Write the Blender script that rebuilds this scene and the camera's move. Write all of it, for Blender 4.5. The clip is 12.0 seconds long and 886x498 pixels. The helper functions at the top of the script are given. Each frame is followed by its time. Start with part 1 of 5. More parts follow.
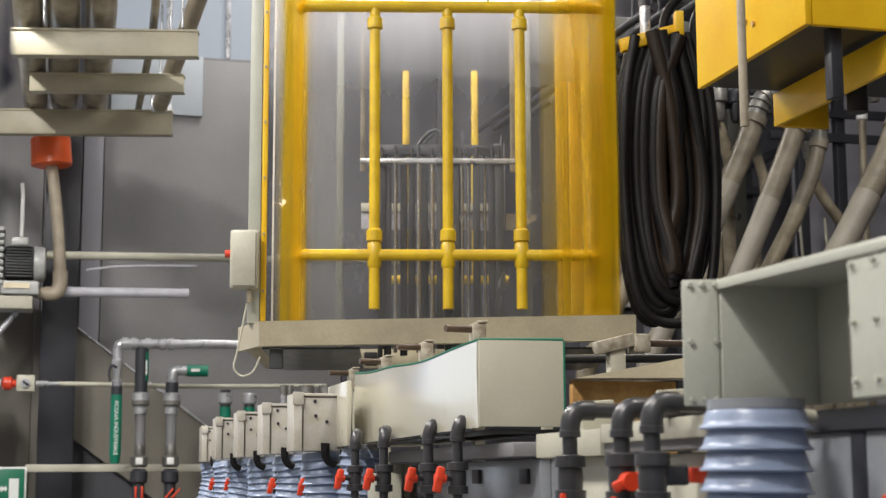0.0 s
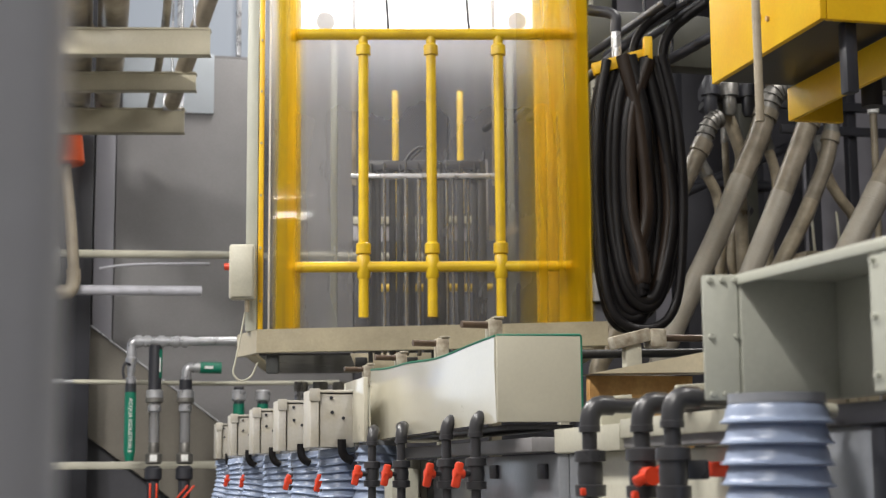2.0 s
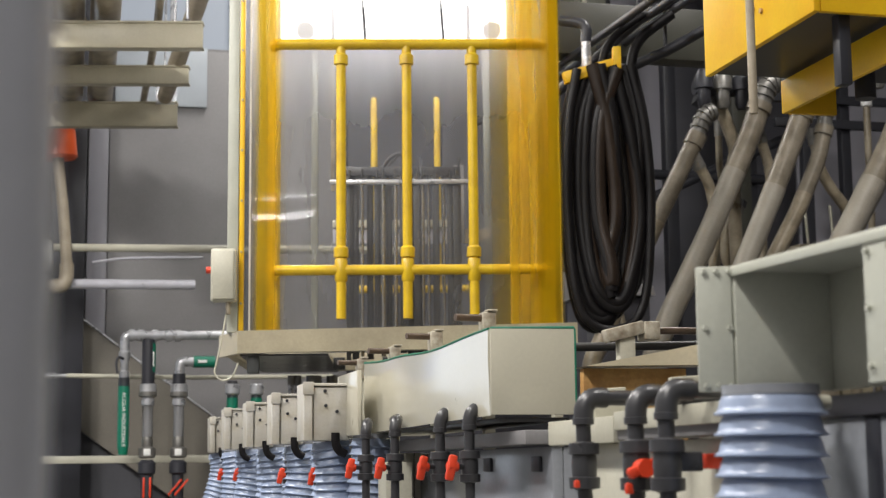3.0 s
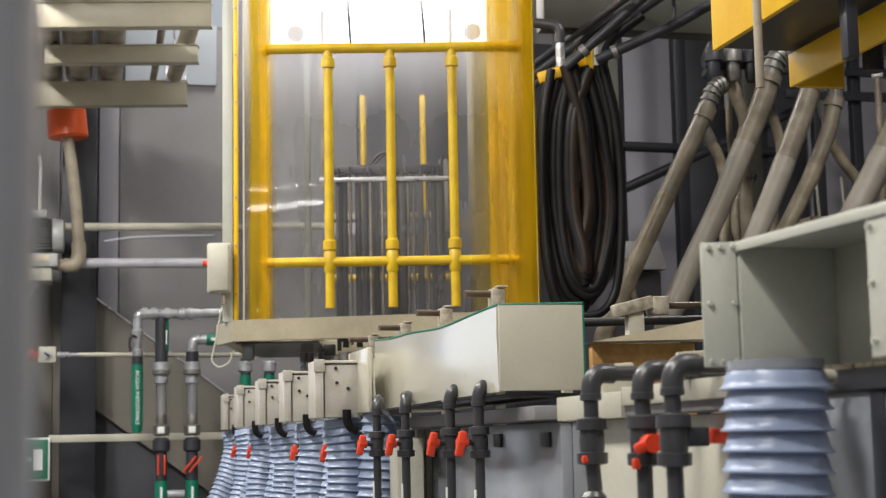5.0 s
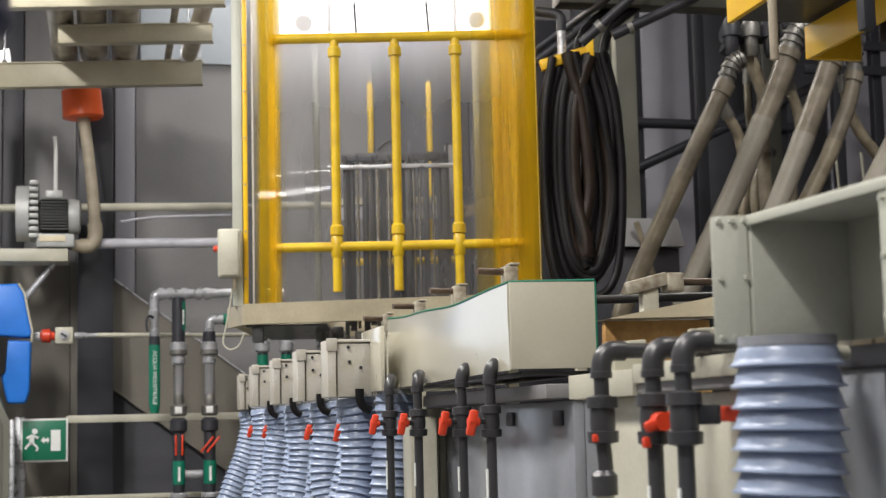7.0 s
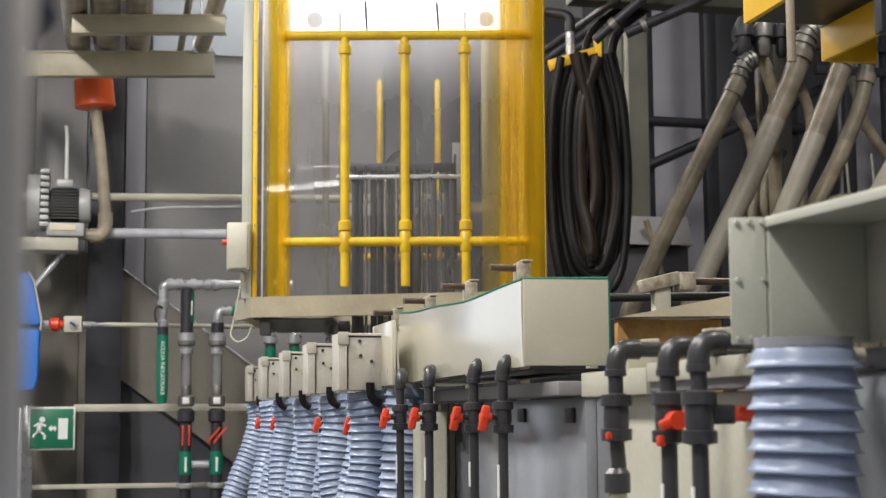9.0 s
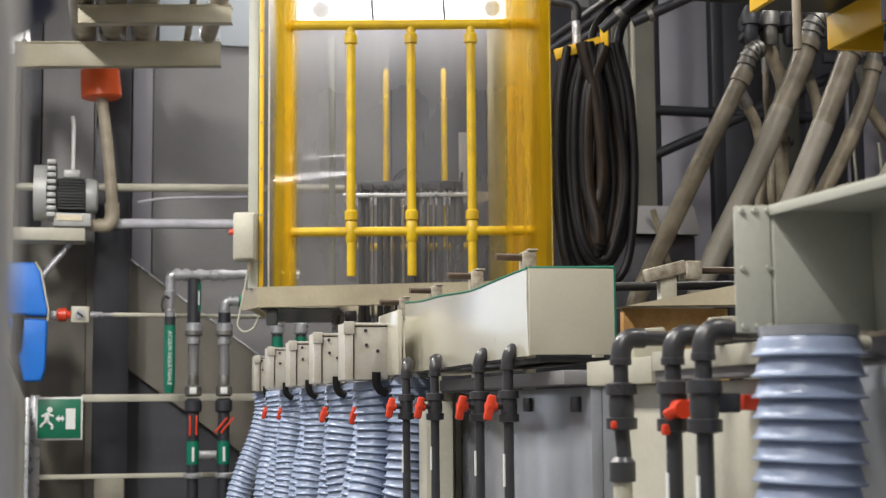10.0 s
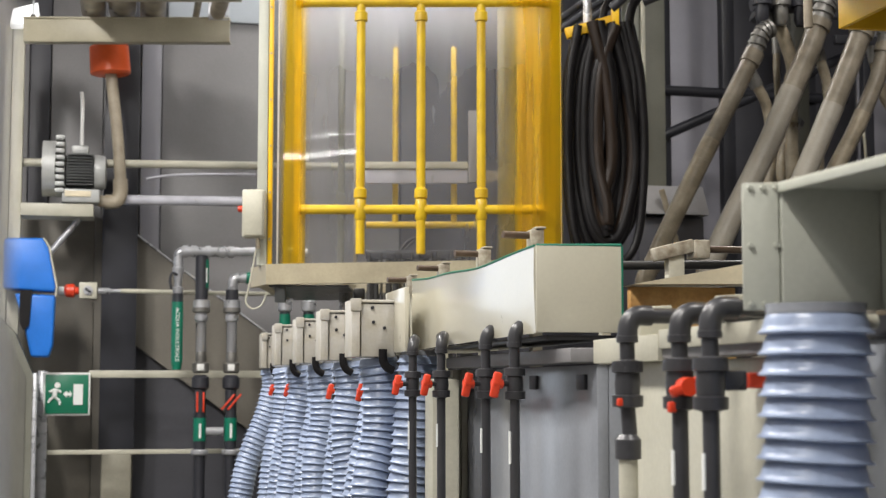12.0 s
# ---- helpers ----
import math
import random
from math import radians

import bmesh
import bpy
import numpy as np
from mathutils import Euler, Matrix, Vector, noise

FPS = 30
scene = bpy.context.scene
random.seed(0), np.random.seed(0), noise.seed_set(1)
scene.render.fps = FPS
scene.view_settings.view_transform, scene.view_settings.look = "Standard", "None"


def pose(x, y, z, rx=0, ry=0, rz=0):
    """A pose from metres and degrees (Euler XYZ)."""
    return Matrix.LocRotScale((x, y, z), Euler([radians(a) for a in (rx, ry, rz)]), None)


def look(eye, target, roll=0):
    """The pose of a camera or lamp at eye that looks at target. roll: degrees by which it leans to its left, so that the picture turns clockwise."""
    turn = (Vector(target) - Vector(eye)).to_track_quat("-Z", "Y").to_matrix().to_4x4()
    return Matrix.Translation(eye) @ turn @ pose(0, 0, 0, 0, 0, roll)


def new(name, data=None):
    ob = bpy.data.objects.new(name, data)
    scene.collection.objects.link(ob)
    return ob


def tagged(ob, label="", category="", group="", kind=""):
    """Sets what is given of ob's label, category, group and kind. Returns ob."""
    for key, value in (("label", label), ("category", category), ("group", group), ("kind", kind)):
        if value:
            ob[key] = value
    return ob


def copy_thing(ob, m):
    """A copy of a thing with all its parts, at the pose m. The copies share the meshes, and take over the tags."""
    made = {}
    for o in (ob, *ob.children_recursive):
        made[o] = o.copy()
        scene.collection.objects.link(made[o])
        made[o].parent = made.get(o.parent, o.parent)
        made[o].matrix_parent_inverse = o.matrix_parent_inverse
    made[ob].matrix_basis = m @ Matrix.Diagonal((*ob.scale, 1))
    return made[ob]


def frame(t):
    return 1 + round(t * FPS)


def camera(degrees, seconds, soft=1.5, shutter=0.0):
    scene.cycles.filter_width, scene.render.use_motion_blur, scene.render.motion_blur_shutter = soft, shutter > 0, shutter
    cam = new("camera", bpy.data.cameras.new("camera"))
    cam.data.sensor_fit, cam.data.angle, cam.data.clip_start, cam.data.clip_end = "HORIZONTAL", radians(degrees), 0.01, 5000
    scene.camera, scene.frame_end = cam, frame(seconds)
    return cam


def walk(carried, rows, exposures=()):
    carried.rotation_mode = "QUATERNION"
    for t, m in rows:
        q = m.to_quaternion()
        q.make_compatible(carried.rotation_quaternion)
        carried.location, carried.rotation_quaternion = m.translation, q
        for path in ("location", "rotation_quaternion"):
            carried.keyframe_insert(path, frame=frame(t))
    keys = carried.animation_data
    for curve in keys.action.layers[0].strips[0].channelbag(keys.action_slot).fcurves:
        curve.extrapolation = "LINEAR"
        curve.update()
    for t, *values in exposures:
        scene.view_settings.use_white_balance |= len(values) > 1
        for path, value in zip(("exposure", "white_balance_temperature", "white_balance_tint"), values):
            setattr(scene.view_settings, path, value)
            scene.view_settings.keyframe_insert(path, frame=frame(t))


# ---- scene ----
# ---------------------------------------------------------------- camera and its way
cam = camera(32.0, 12.0, soft=1.25, shutter=0.5)
PATH = [
    (0, (-0.0103, -0.0240, 1.4562), (0.4687, 1.8970, 1.7484), -0.18),
    (0.5, (-0.0154, -0.0250, 1.4579), (0.4552, 1.8980, 1.7432), -0.12),
    (1, (-0.0258, -0.0250, 1.4551), (0.4537, 1.8960, 1.7423), -0.12),
    (1.5, (-0.0323, -0.0300, 1.4552), (0.4477, 1.8900, 1.7460), -0.35),
    (2, (-0.0336, -0.0350, 1.4559), (0.4338, 1.8890, 1.7426), -0.48),
    (2.5, (-0.0334, -0.0350, 1.4551), (0.4344, 1.8890, 1.7383), -0.51),
    (3, (-0.0324, -0.0300, 1.4532), (0.4433, 1.8930, 1.7322), -0.58),
    (5, (-0.0222, -0.0430, 1.4574), (0.4376, 1.8870, 1.7044), -1.07),
    (5.5, (-0.0037, -0.0340, 1.4525), (0.4344, 1.9020, 1.6956), -0.96),
    (6, (0.0051, -0.0250, 1.4502), (0.4192, 1.9180, 1.6845), -0.88),
    (6.3, (0.0080, -0.0200, 1.4500), (0.4240, 1.9200, 1.6910), -1.00),
    (6.5, (0.0352, 0.0200, 1.4564), (0.5183, 1.9420, 1.7233), -1.88),
    (7, (0.0160, 0.0010, 1.4570), (0.4500, 1.9410, 1.6780), -1.30),
    (8.8, (-0.0057, 0.0000, 1.4595), (0.4207, 1.9420, 1.6821), -0.24),
    (9, (-0.0102, -0.0110, 1.4588), (0.4167, 1.9320, 1.6729), -0.37),
    (9.5, (-0.0159, -0.0040, 1.4572), (0.4138, 1.9400, 1.6642), -0.40),
    (10, (-0.0037, -0.0080, 1.4571), (0.4138, 1.9380, 1.6584), -0.44),
    (10.5, (0.0048, -0.0060, 1.4543), (0.4216, 1.9410, 1.6540), -0.41),
    (11, (0.0049, -0.0040, 1.4526), (0.4230, 1.9440, 1.6358), -0.31),
    (11.5, (0.0051, -0.0010, 1.4524), (0.4195, 1.9470, 1.6341), -0.09),
    (12, (0.0014, 0.0000, 1.4498), (0.4084, 1.9500, 1.6251), 0.02),
]
walk(cam, [(t, look(eye, target, roll)) for t, eye, target, roll in PATH], exposures=((0, -0.09), (10.5, -0.09), (11.2, 0.06), (12.0, 0.08)))
cam.data.dof.use_dof = True
cam.data.dof.focus_distance = 5.0
cam.data.dof.aperture_fstop = 5.8

# ---------------------------------------------------------------- light
world = bpy.data.worlds.new("hall_air")
scene.world = world
world.use_nodes = True
world.node_tree.nodes["Background"].inputs["Color"].default_value = (0.80, 0.88, 1.0, 1)
world.node_tree.nodes["Background"].inputs["Strength"].default_value = 0.09


# ---------------------------------------------------------------- materials
def material(name, colour, rough=0.5, metal=0.0, vary=0.12, scale=6.0, bump=0.15, grain=90.0, dirt=None, coat=0.0, spread=0.0, haze=0.03, shine=0.5):
    """Painted, plastic or metal surface with broad stains, fine grain and relief."""
    m = bpy.data.materials.new(name)
    m.use_nodes = True
    n, link = m.node_tree.nodes, m.node_tree.links
    b = n["Principled BSDF"]
    b.inputs["Metallic"].default_value = metal
    b.inputs["Coat Weight"].default_value = coat
    b.inputs["Specular IOR Level"].default_value = shine
    b.inputs["Coat Roughness"].default_value = haze
    co = n.new("ShaderNodeTexCoord")
    big, fine = n.new("ShaderNodeTexNoise"), n.new("ShaderNodeTexNoise")
    big.inputs["Scale"].default_value, big.inputs["Detail"].default_value = scale, 6
    fine.inputs["Scale"].default_value, fine.inputs["Detail"].default_value = grain, 3
    link.new(co.outputs["Object"], big.inputs["Vector"])
    link.new(co.outputs["Object"], fine.inputs["Vector"])
    ramp = n.new("ShaderNodeValToRGB")
    d = dirt or [c * (1 - 2.2 * vary) for c in colour]
    ramp.color_ramp.elements[0].position, ramp.color_ramp.elements[1].position = 0.30, 0.62
    ramp.color_ramp.elements[0].color = (*d, 1)
    ramp.color_ramp.elements[1].color = (*colour, 1)
    link.new(big.outputs["Fac"], ramp.inputs["Fac"])
    out = ramp.outputs["Color"]
    mix = n.new("ShaderNodeMix")
    mix.data_type, mix.blend_type = "RGBA", "MULTIPLY"
    mix.inputs["Factor"].default_value = vary * 2
    link.new(out, mix.inputs["A"])
    link.new(fine.outputs["Fac"], mix.inputs["B"])
    out = mix.outputs["Result"]
    if spread:
        info, hsv = n.new("ShaderNodeObjectInfo"), n.new("ShaderNodeHueSaturation")
        rng = n.new("ShaderNodeMapRange")
        rng.inputs["To Min"].default_value, rng.inputs["To Max"].default_value = 1 - spread, 1 + spread
        link.new(info.outputs["Random"], rng.inputs["Value"])
        link.new(rng.outputs["Result"], hsv.inputs["Value"])
        link.new(out, hsv.inputs["Color"])
        out = hsv.outputs["Color"]
    link.new(out, b.inputs["Base Color"])
    rr = n.new("ShaderNodeMapRange")
    rr.inputs["To Min"].default_value, rr.inputs["To Max"].default_value = max(0.03, rough - 0.1), min(1, rough + 0.12)
    link.new(big.outputs["Fac"], rr.inputs["Value"])
    link.new(rr.outputs["Result"], b.inputs["Roughness"])
    if bump:
        bp = n.new("ShaderNodeBump")
        bp.inputs["Strength"].default_value, bp.inputs["Distance"].default_value = bump, 0.004
        link.new(fine.outputs["Fac"], bp.inputs["Height"])
        link.new(bp.outputs["Normal"], b.inputs["Normal"])
    return m


def glow(name, colour, strength, base=1.0):
    m = bpy.data.materials.new(name)
    m.use_nodes = True
    b = m.node_tree.nodes["Principled BSDF"]
    b.inputs["Base Color"].default_value = (*[base * c for c in colour], 1)
    b.inputs["Emission Color"].default_value = (*colour, 1)
    b.inputs["Emission Strength"].default_value = strength
    return m


def film_sheet(name, haze=0.22, blur=0.0, tint=(0.93, 0.92, 0.90), lamp_haze=None, milky=(0.76, 0.77, 0.81), streak=(3.0, 3.0, 0.7), fade=None):
    """Scuffed clear plastic sheet: mostly see-through, part milky, glossy skin."""
    m = bpy.data.materials.new(name)
    m.use_nodes = True
    n, link = m.node_tree.nodes, m.node_tree.links
    for x in list(n):
        if x.type == "BSDF_PRINCIPLED":
            n.remove(x)
    clear, milk, skin = n.new("ShaderNodeBsdfTransparent"), n.new("ShaderNodeBsdfDiffuse"), n.new("ShaderNodeBsdfGlossy")
    milk2, both = n.new("ShaderNodeBsdfTranslucent"), n.new("ShaderNodeMixShader")
    clear.inputs["Color"].default_value = (*tint, 1)
    halo, view = n.new("ShaderNodeBsdfRefraction"), n.new("ShaderNodeMixShader")
    halo.inputs["IOR"].default_value, halo.inputs["Roughness"].default_value = 1.02, 0.30
    halo.inputs["Color"].default_value = (*tint, 1)
    view.inputs["Fac"].default_value = blur
    link.new(clear.outputs[0], view.inputs[1])
    link.new(halo.outputs[0], view.inputs[2])
    milk.inputs["Color"].default_value = (*milky, 1)
    milk2.inputs["Color"].default_value = (*milky, 1)
    skin.inputs["Roughness"].default_value = 0.015
    both.inputs["Fac"].default_value = 0.68
    link.new(milk.outputs[0], both.inputs[1])
    link.new(milk2.outputs[0], both.inputs[2])
    co, mp, noi = n.new("ShaderNodeTexCoord"), n.new("ShaderNodeMapping"), n.new("ShaderNodeTexNoise")
    mp.inputs["Scale"].default_value = streak
    noi.inputs["Scale"].default_value, noi.inputs["Detail"].default_value = 1.6, 5
    link.new(co.outputs["Object"], mp.inputs["Vector"])
    link.new(mp.outputs["Vector"], noi.inputs["Vector"])
    rng = n.new("ShaderNodeMapRange")
    rng.inputs["From Min"].default_value, rng.inputs["From Max"].default_value = 0.3, 0.7
    rng.inputs["To Min"].default_value, rng.inputs["To Max"].default_value = haze * 0.5, haze * 1.6
    link.new(noi.outputs["Fac"], rng.inputs["Value"])
    m1, m2 = n.new("ShaderNodeMixShader"), n.new("ShaderNodeMixShader")
    amount = rng.outputs["Result"]
    if lamp_haze:  # milkiness growing between two heights, put in for the cabin lamp's glow
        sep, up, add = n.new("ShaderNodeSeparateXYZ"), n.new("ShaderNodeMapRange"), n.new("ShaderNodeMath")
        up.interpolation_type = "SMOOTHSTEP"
        up.inputs["From Min"].default_value, up.inputs["From Max"].default_value, up.inputs["To Max"].default_value = lamp_haze
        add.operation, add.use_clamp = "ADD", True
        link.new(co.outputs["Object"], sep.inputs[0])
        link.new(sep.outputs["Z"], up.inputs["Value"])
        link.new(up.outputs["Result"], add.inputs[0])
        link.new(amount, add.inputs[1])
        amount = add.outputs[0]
    link.new(amount, m1.inputs["Fac"])
    link.new(view.outputs[0], m1.inputs[1])
    link.new(both.outputs[0], m1.inputs[2])
    fr = n.new("ShaderNodeFresnel")
    fr.inputs["IOR"].default_value = 1.35
    bp, rip = n.new("ShaderNodeBump"), n.new("ShaderNodeTexNoise")
    rip.inputs["Scale"].default_value, rip.inputs["Detail"].default_value = 2.5, 2
    bp.inputs["Strength"].default_value, bp.inputs["Distance"].default_value = 0.008, 0.02
    link.new(co.outputs["Object"], rip.inputs["Vector"])
    link.new(rip.outputs["Fac"], bp.inputs["Height"])
    link.new(bp.outputs["Normal"], skin.inputs["Normal"])
    link.new(fr.outputs[0], m2.inputs["Fac"])
    link.new(m1.outputs[0], m2.inputs[1])
    link.new(skin.outputs[0], m2.inputs[2])
    final = m2.outputs[0]
    if fade:  # colour that thins out towards both edges of the strip, in uneven streaks
        xs, lo, hi, mul, tint_mix = n.new("ShaderNodeSeparateXYZ"), n.new("ShaderNodeMapRange"), n.new("ShaderNodeMapRange"), n.new("ShaderNodeMath"), n.new("ShaderNodeMath")
        link.new(co.outputs["Object"], xs.inputs[0])
        for r, p, q in ((lo, fade[0], fade[1]), (hi, fade[3], fade[2])):
            r.interpolation_type = "SMOOTHSTEP"
            r.inputs["From Min"].default_value, r.inputs["From Max"].default_value = p, q
            link.new(xs.outputs["X"], r.inputs["Value"])
        mul.operation = tint_mix.operation = "MULTIPLY"
        tint_mix.use_clamp = True
        link.new(lo.outputs["Result"], mul.inputs[0])
        link.new(hi.outputs["Result"], mul.inputs[1])
        thick = n.new("ShaderNodeMapRange")
        thick.inputs["From Min"].default_value, thick.inputs["From Max"].default_value = 0.32, 0.62
        thick.inputs["To Min"].default_value, thick.inputs["To Max"].default_value = 0.45, 1.35
        link.new(noi.outputs["Fac"], thick.inputs["Value"])
        link.new(mul.outputs[0], tint_mix.inputs[0])
        link.new(thick.outputs["Result"], tint_mix.inputs[1])
        bare, end = n.new("ShaderNodeBsdfTransparent"), n.new("ShaderNodeMixShader")
        link.new(tint_mix.outputs[0], end.inputs["Fac"])
        link.new(bare.outputs[0], end.inputs[1])
        link.new(final, end.inputs[2])
        final = end.outputs[0]
    link.new(final, n["Material Output"].inputs["Surface"])
    return m


CREAM = material("cream_paint", (0.56, 0.54, 0.44), 0.42, vary=0.10, scale=4, bump=0.08)
DUCT = material("grey_green_plastic", (0.50, 0.51, 0.44), 0.38, vary=0.07, scale=3, bump=0.05)
COVER = material("cream_sheet", (0.60, 0.57, 0.46), 0.30, vary=0.05, scale=3, bump=0.008, coat=0.9, haze=0.13)
OLD = material("spattered_plastic", (0.55, 0.53, 0.485), 0.42, vary=0.09, scale=14, bump=0.10, dirt=(0.50, 0.46, 0.37), spread=0.10)
CLAMP = material("stained_clamp", (0.52, 0.48, 0.39), 0.5, vary=0.14, scale=30, bump=0.2, dirt=(0.24, 0.19, 0.13), spread=0.10)
COPPER = material("tarnished_copper", (0.15, 0.105, 0.075), 0.38, metal=0.3, vary=0.16, scale=25, bump=0.15)
PLINTH = material("dim_cream_concrete", (0.34, 0.32, 0.25), 0.6, vary=0.12, scale=5, bump=0.15)
PALEPIPE = material("pale_lilac_pipe", (0.60, 0.60, 0.66), 0.30, metal=0.1, vary=0.08, scale=9, bump=0.06)
BUFFBEAM = material("buff_beam_paint", (0.47, 0.43, 0.315), 0.42, vary=0.08, scale=4, bump=0.06)
YELLOW = material("yellow_paint", (0.86, 0.54, 0.010), 0.40, vary=0.06, scale=5, bump=0.06, dirt=(0.78, 0.43, 0.006))
YPIPE = material("yellow_pipe", (0.72, 0.485, 0.012), 0.35, vary=0.08, scale=9, bump=0.08, dirt=(0.54, 0.34, 0.018))
WALL = material("dark_grey_panel", (0.262, 0.255, 0.260), 0.45, vary=0.10, scale=1.2, bump=0.06)
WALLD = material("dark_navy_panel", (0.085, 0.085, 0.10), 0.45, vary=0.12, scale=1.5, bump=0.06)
WALLB = material("blue_grey_panel", (0.44, 0.435, 0.49), 0.5, vary=0.08, scale=1.5, bump=0.06)
WALLC = material("lilac_grey_panel", (0.34, 0.335, 0.375), 0.5, vary=0.08, scale=1.5, bump=0.06)
PALE = material("pale_blue_panel", (0.50, 0.55, 0.60), 0.5, vary=0.06, scale=2, bump=0.04)
TAUPE = material("taupe_panel", (0.205, 0.187, 0.155), 0.5, vary=0.12, scale=1.6, bump=0.08)
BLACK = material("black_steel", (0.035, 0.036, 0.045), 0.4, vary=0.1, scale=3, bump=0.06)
BROWNH = material("brown_black_hose", (0.032, 0.021, 0.015), 0.36, vary=0.18, scale=5, bump=0.10, shine=0.28)
RUBBER = material("black_rubber", (0.010, 0.009, 0.010), 0.40, vary=0.15, scale=8, bump=0.08, shine=0.22)
PVC = material("dark_grey_pvc", (0.050, 0.050, 0.055), 0.30, vary=0.10, scale=10, bump=0.04)
RED = material("red_plastic", (0.75, 0.06, 0.02), 0.35, vary=0.08, scale=12, bump=0.04)
ORANGE = material("orange_cap", (0.85, 0.13, 0.03), 0.32, vary=0.06, scale=6, bump=0.04)
HOSE = material("blue_grey_hose", (0.35, 0.42, 0.575), 0.32, vary=0.10, scale=9, bump=0.06, dirt=(0.25, 0.305, 0.435))
TANKB = material("grey_blue_tank", (0.29, 0.305, 0.335), 0.20, vary=0.08, scale=2.5, bump=0.05)
GALV = material("galvanised_steel", (0.60, 0.61, 0.64), 0.28, metal=0.5, vary=0.14, scale=12, bump=0.12)
CHROME = material("chrome_rods", (0.62, 0.62, 0.62), 0.14, metal=1.0, vary=0.1, scale=20, bump=0.04)
DARKROD = material("dark_coated_rods", (0.022, 0.021, 0.020), 0.45, vary=0.15, scale=20, bump=0.1)
GREEN = material("green_plastic", (0.005, 0.20, 0.12), 0.35, vary=0.08, scale=10, bump=0.05)
SIGNG = material("sign_green", (0.006, 0.16, 0.085), 0.35, vary=0.05, scale=6, bump=0.02)
WHITE = material("white_plastic", (0.80, 0.80, 0.78), 0.4, vary=0.05, scale=6, bump=0.03)
LETTER = material("white_lettering", (0.78, 0.80, 0.78), 0.5, vary=0.03, scale=6, bump=0.0)
BEIGEPIPE = material("beige_pipe", (0.42, 0.36, 0.27), 0.45, vary=0.14, scale=8, bump=0.15, dirt=(0.27, 0.23, 0.17))
GREYPIPE = material("dusty_grey_pipe", (0.39, 0.335, 0.245), 0.30, vary=0.16, scale=7, bump=0.15, dirt=(0.14, 0.115, 0.078))
DARKPIPE = material("brown_dusty_pipe", (0.285, 0.25, 0.195), 0.30, vary=0.16, scale=7, bump=0.12, dirt=(0.12, 0.10, 0.07))
ASHPIPE = material("ash_grey_pipe", (0.335, 0.31, 0.26), 0.34, vary=0.12, scale=6, bump=0.12, dirt=(0.27, 0.245, 0.205))
DULL = material("dull_metal", (0.32, 0.31, 0.29), 0.45, metal=0.6, vary=0.2, scale=14, bump=0.2)
OLIVE = material("olive_steel", (0.055, 0.055, 0.043), 0.45, vary=0.12, scale=4, bump=0.08)
OLIVEG = material("olive_grey_panel", (0.15, 0.147, 0.125), 0.5, vary=0.14, scale=3, bump=0.08)
COLUMN = material("grey_green_steel", (0.19, 0.19, 0.155), 0.45, vary=0.10, scale=3, bump=0.08)
BLOWER = material("grey_cast_metal", (0.50, 0.51, 0.50), 0.45, metal=0.2, vary=0.1, scale=9, bump=0.2)
MOTOR = material("dark_motor", (0.07, 0.075, 0.075), 0.45, vary=0.1, scale=9, bump=0.2)
BLUE = material("blue_plastic", (0.02, 0.20, 0.75), 0.38, vary=0.08, scale=5, bump=0.06)
NAVY = material("navy_cover", (0.010, 0.022, 0.085), 0.6, vary=0.1, scale=6, bump=0.1)
BASEC = material("buff_channel_paint", (0.44, 0.385, 0.265), 0.42, vary=0.12, scale=5, bump=0.08)
WARMC = material("warm_cream", (0.76, 0.67, 0.48), 0.45, vary=0.10, scale=5, bump=0.1)
RUST = material("brown_stained_panel", (0.78, 0.48, 0.18), 0.5, vary=0.2, scale=9, bump=0.15, dirt=(0.42, 0.20, 0.05))
CONCRETE = material("concrete", (0.19, 0.185, 0.17), 0.7, vary=0.15, scale=2, bump=0.3)
NEAR = material("near_grey_metal", (0.60, 0.62, 0.68), 0.40, metal=0.0, vary=0.06, scale=5, bump=0.03)
ACRYL = film_sheet("clear_tube", 0.42)
CURTAIN = film_sheet("clear_curtain", 0.11, 0.15, lamp_haze=(1.10, 1.68, 0.54), milky=(0.76, 0.77, 0.83))
AMBER = film_sheet("amber_strip", 0.46, 0.8, tint=(0.84, 0.63, 0.06), milky=(0.60, 0.43, 0.015), streak=(5, 3, 0.28), fade=(0.36, 0.70, 0.76, 0.785))
AMBERTHIN = film_sheet("thin_amber_strip", 0.24, 0.3, tint=(0.92, 0.78, 0.30), milky=(0.66, 0.46, 0.006), streak=(16, 3, 0.3), fade=(-0.785, -0.72, -0.70, -0.60))
LAMP = glow("lamp_diffuser", (1.0, 0.98, 0.95), 5.0)
CABLAMP = glow("cabin_lamp_face", (1.0, 0.985, 0.97), 7.0)
DAYLIGHT = glow("aisle_daylight", (0.78, 0.87, 1.0), 1.7, 0.2)
TUBE = glow("bare_tube", (1.0, 0.98, 0.95), 34.0)
SMALL = glow("small_lamp_face", (1.0, 1.0, 1.0), 0.9)
SKYPANE = glow("daylight_pane", (0.80, 0.88, 1.0), 0.42, 0.08)


# ---------------------------------------------------------------- mesh helpers
def origin(ob):
    p = Vector((0, 0, 0))
    while ob:
        p += ob.location
        ob = ob.parent
    return p


def thing(name, at, label, category, group="", kind=""):
    ob = new(name)
    ob.empty_display_size = 0.1
    ob.location = at
    return tagged(ob, label, category, group, kind)


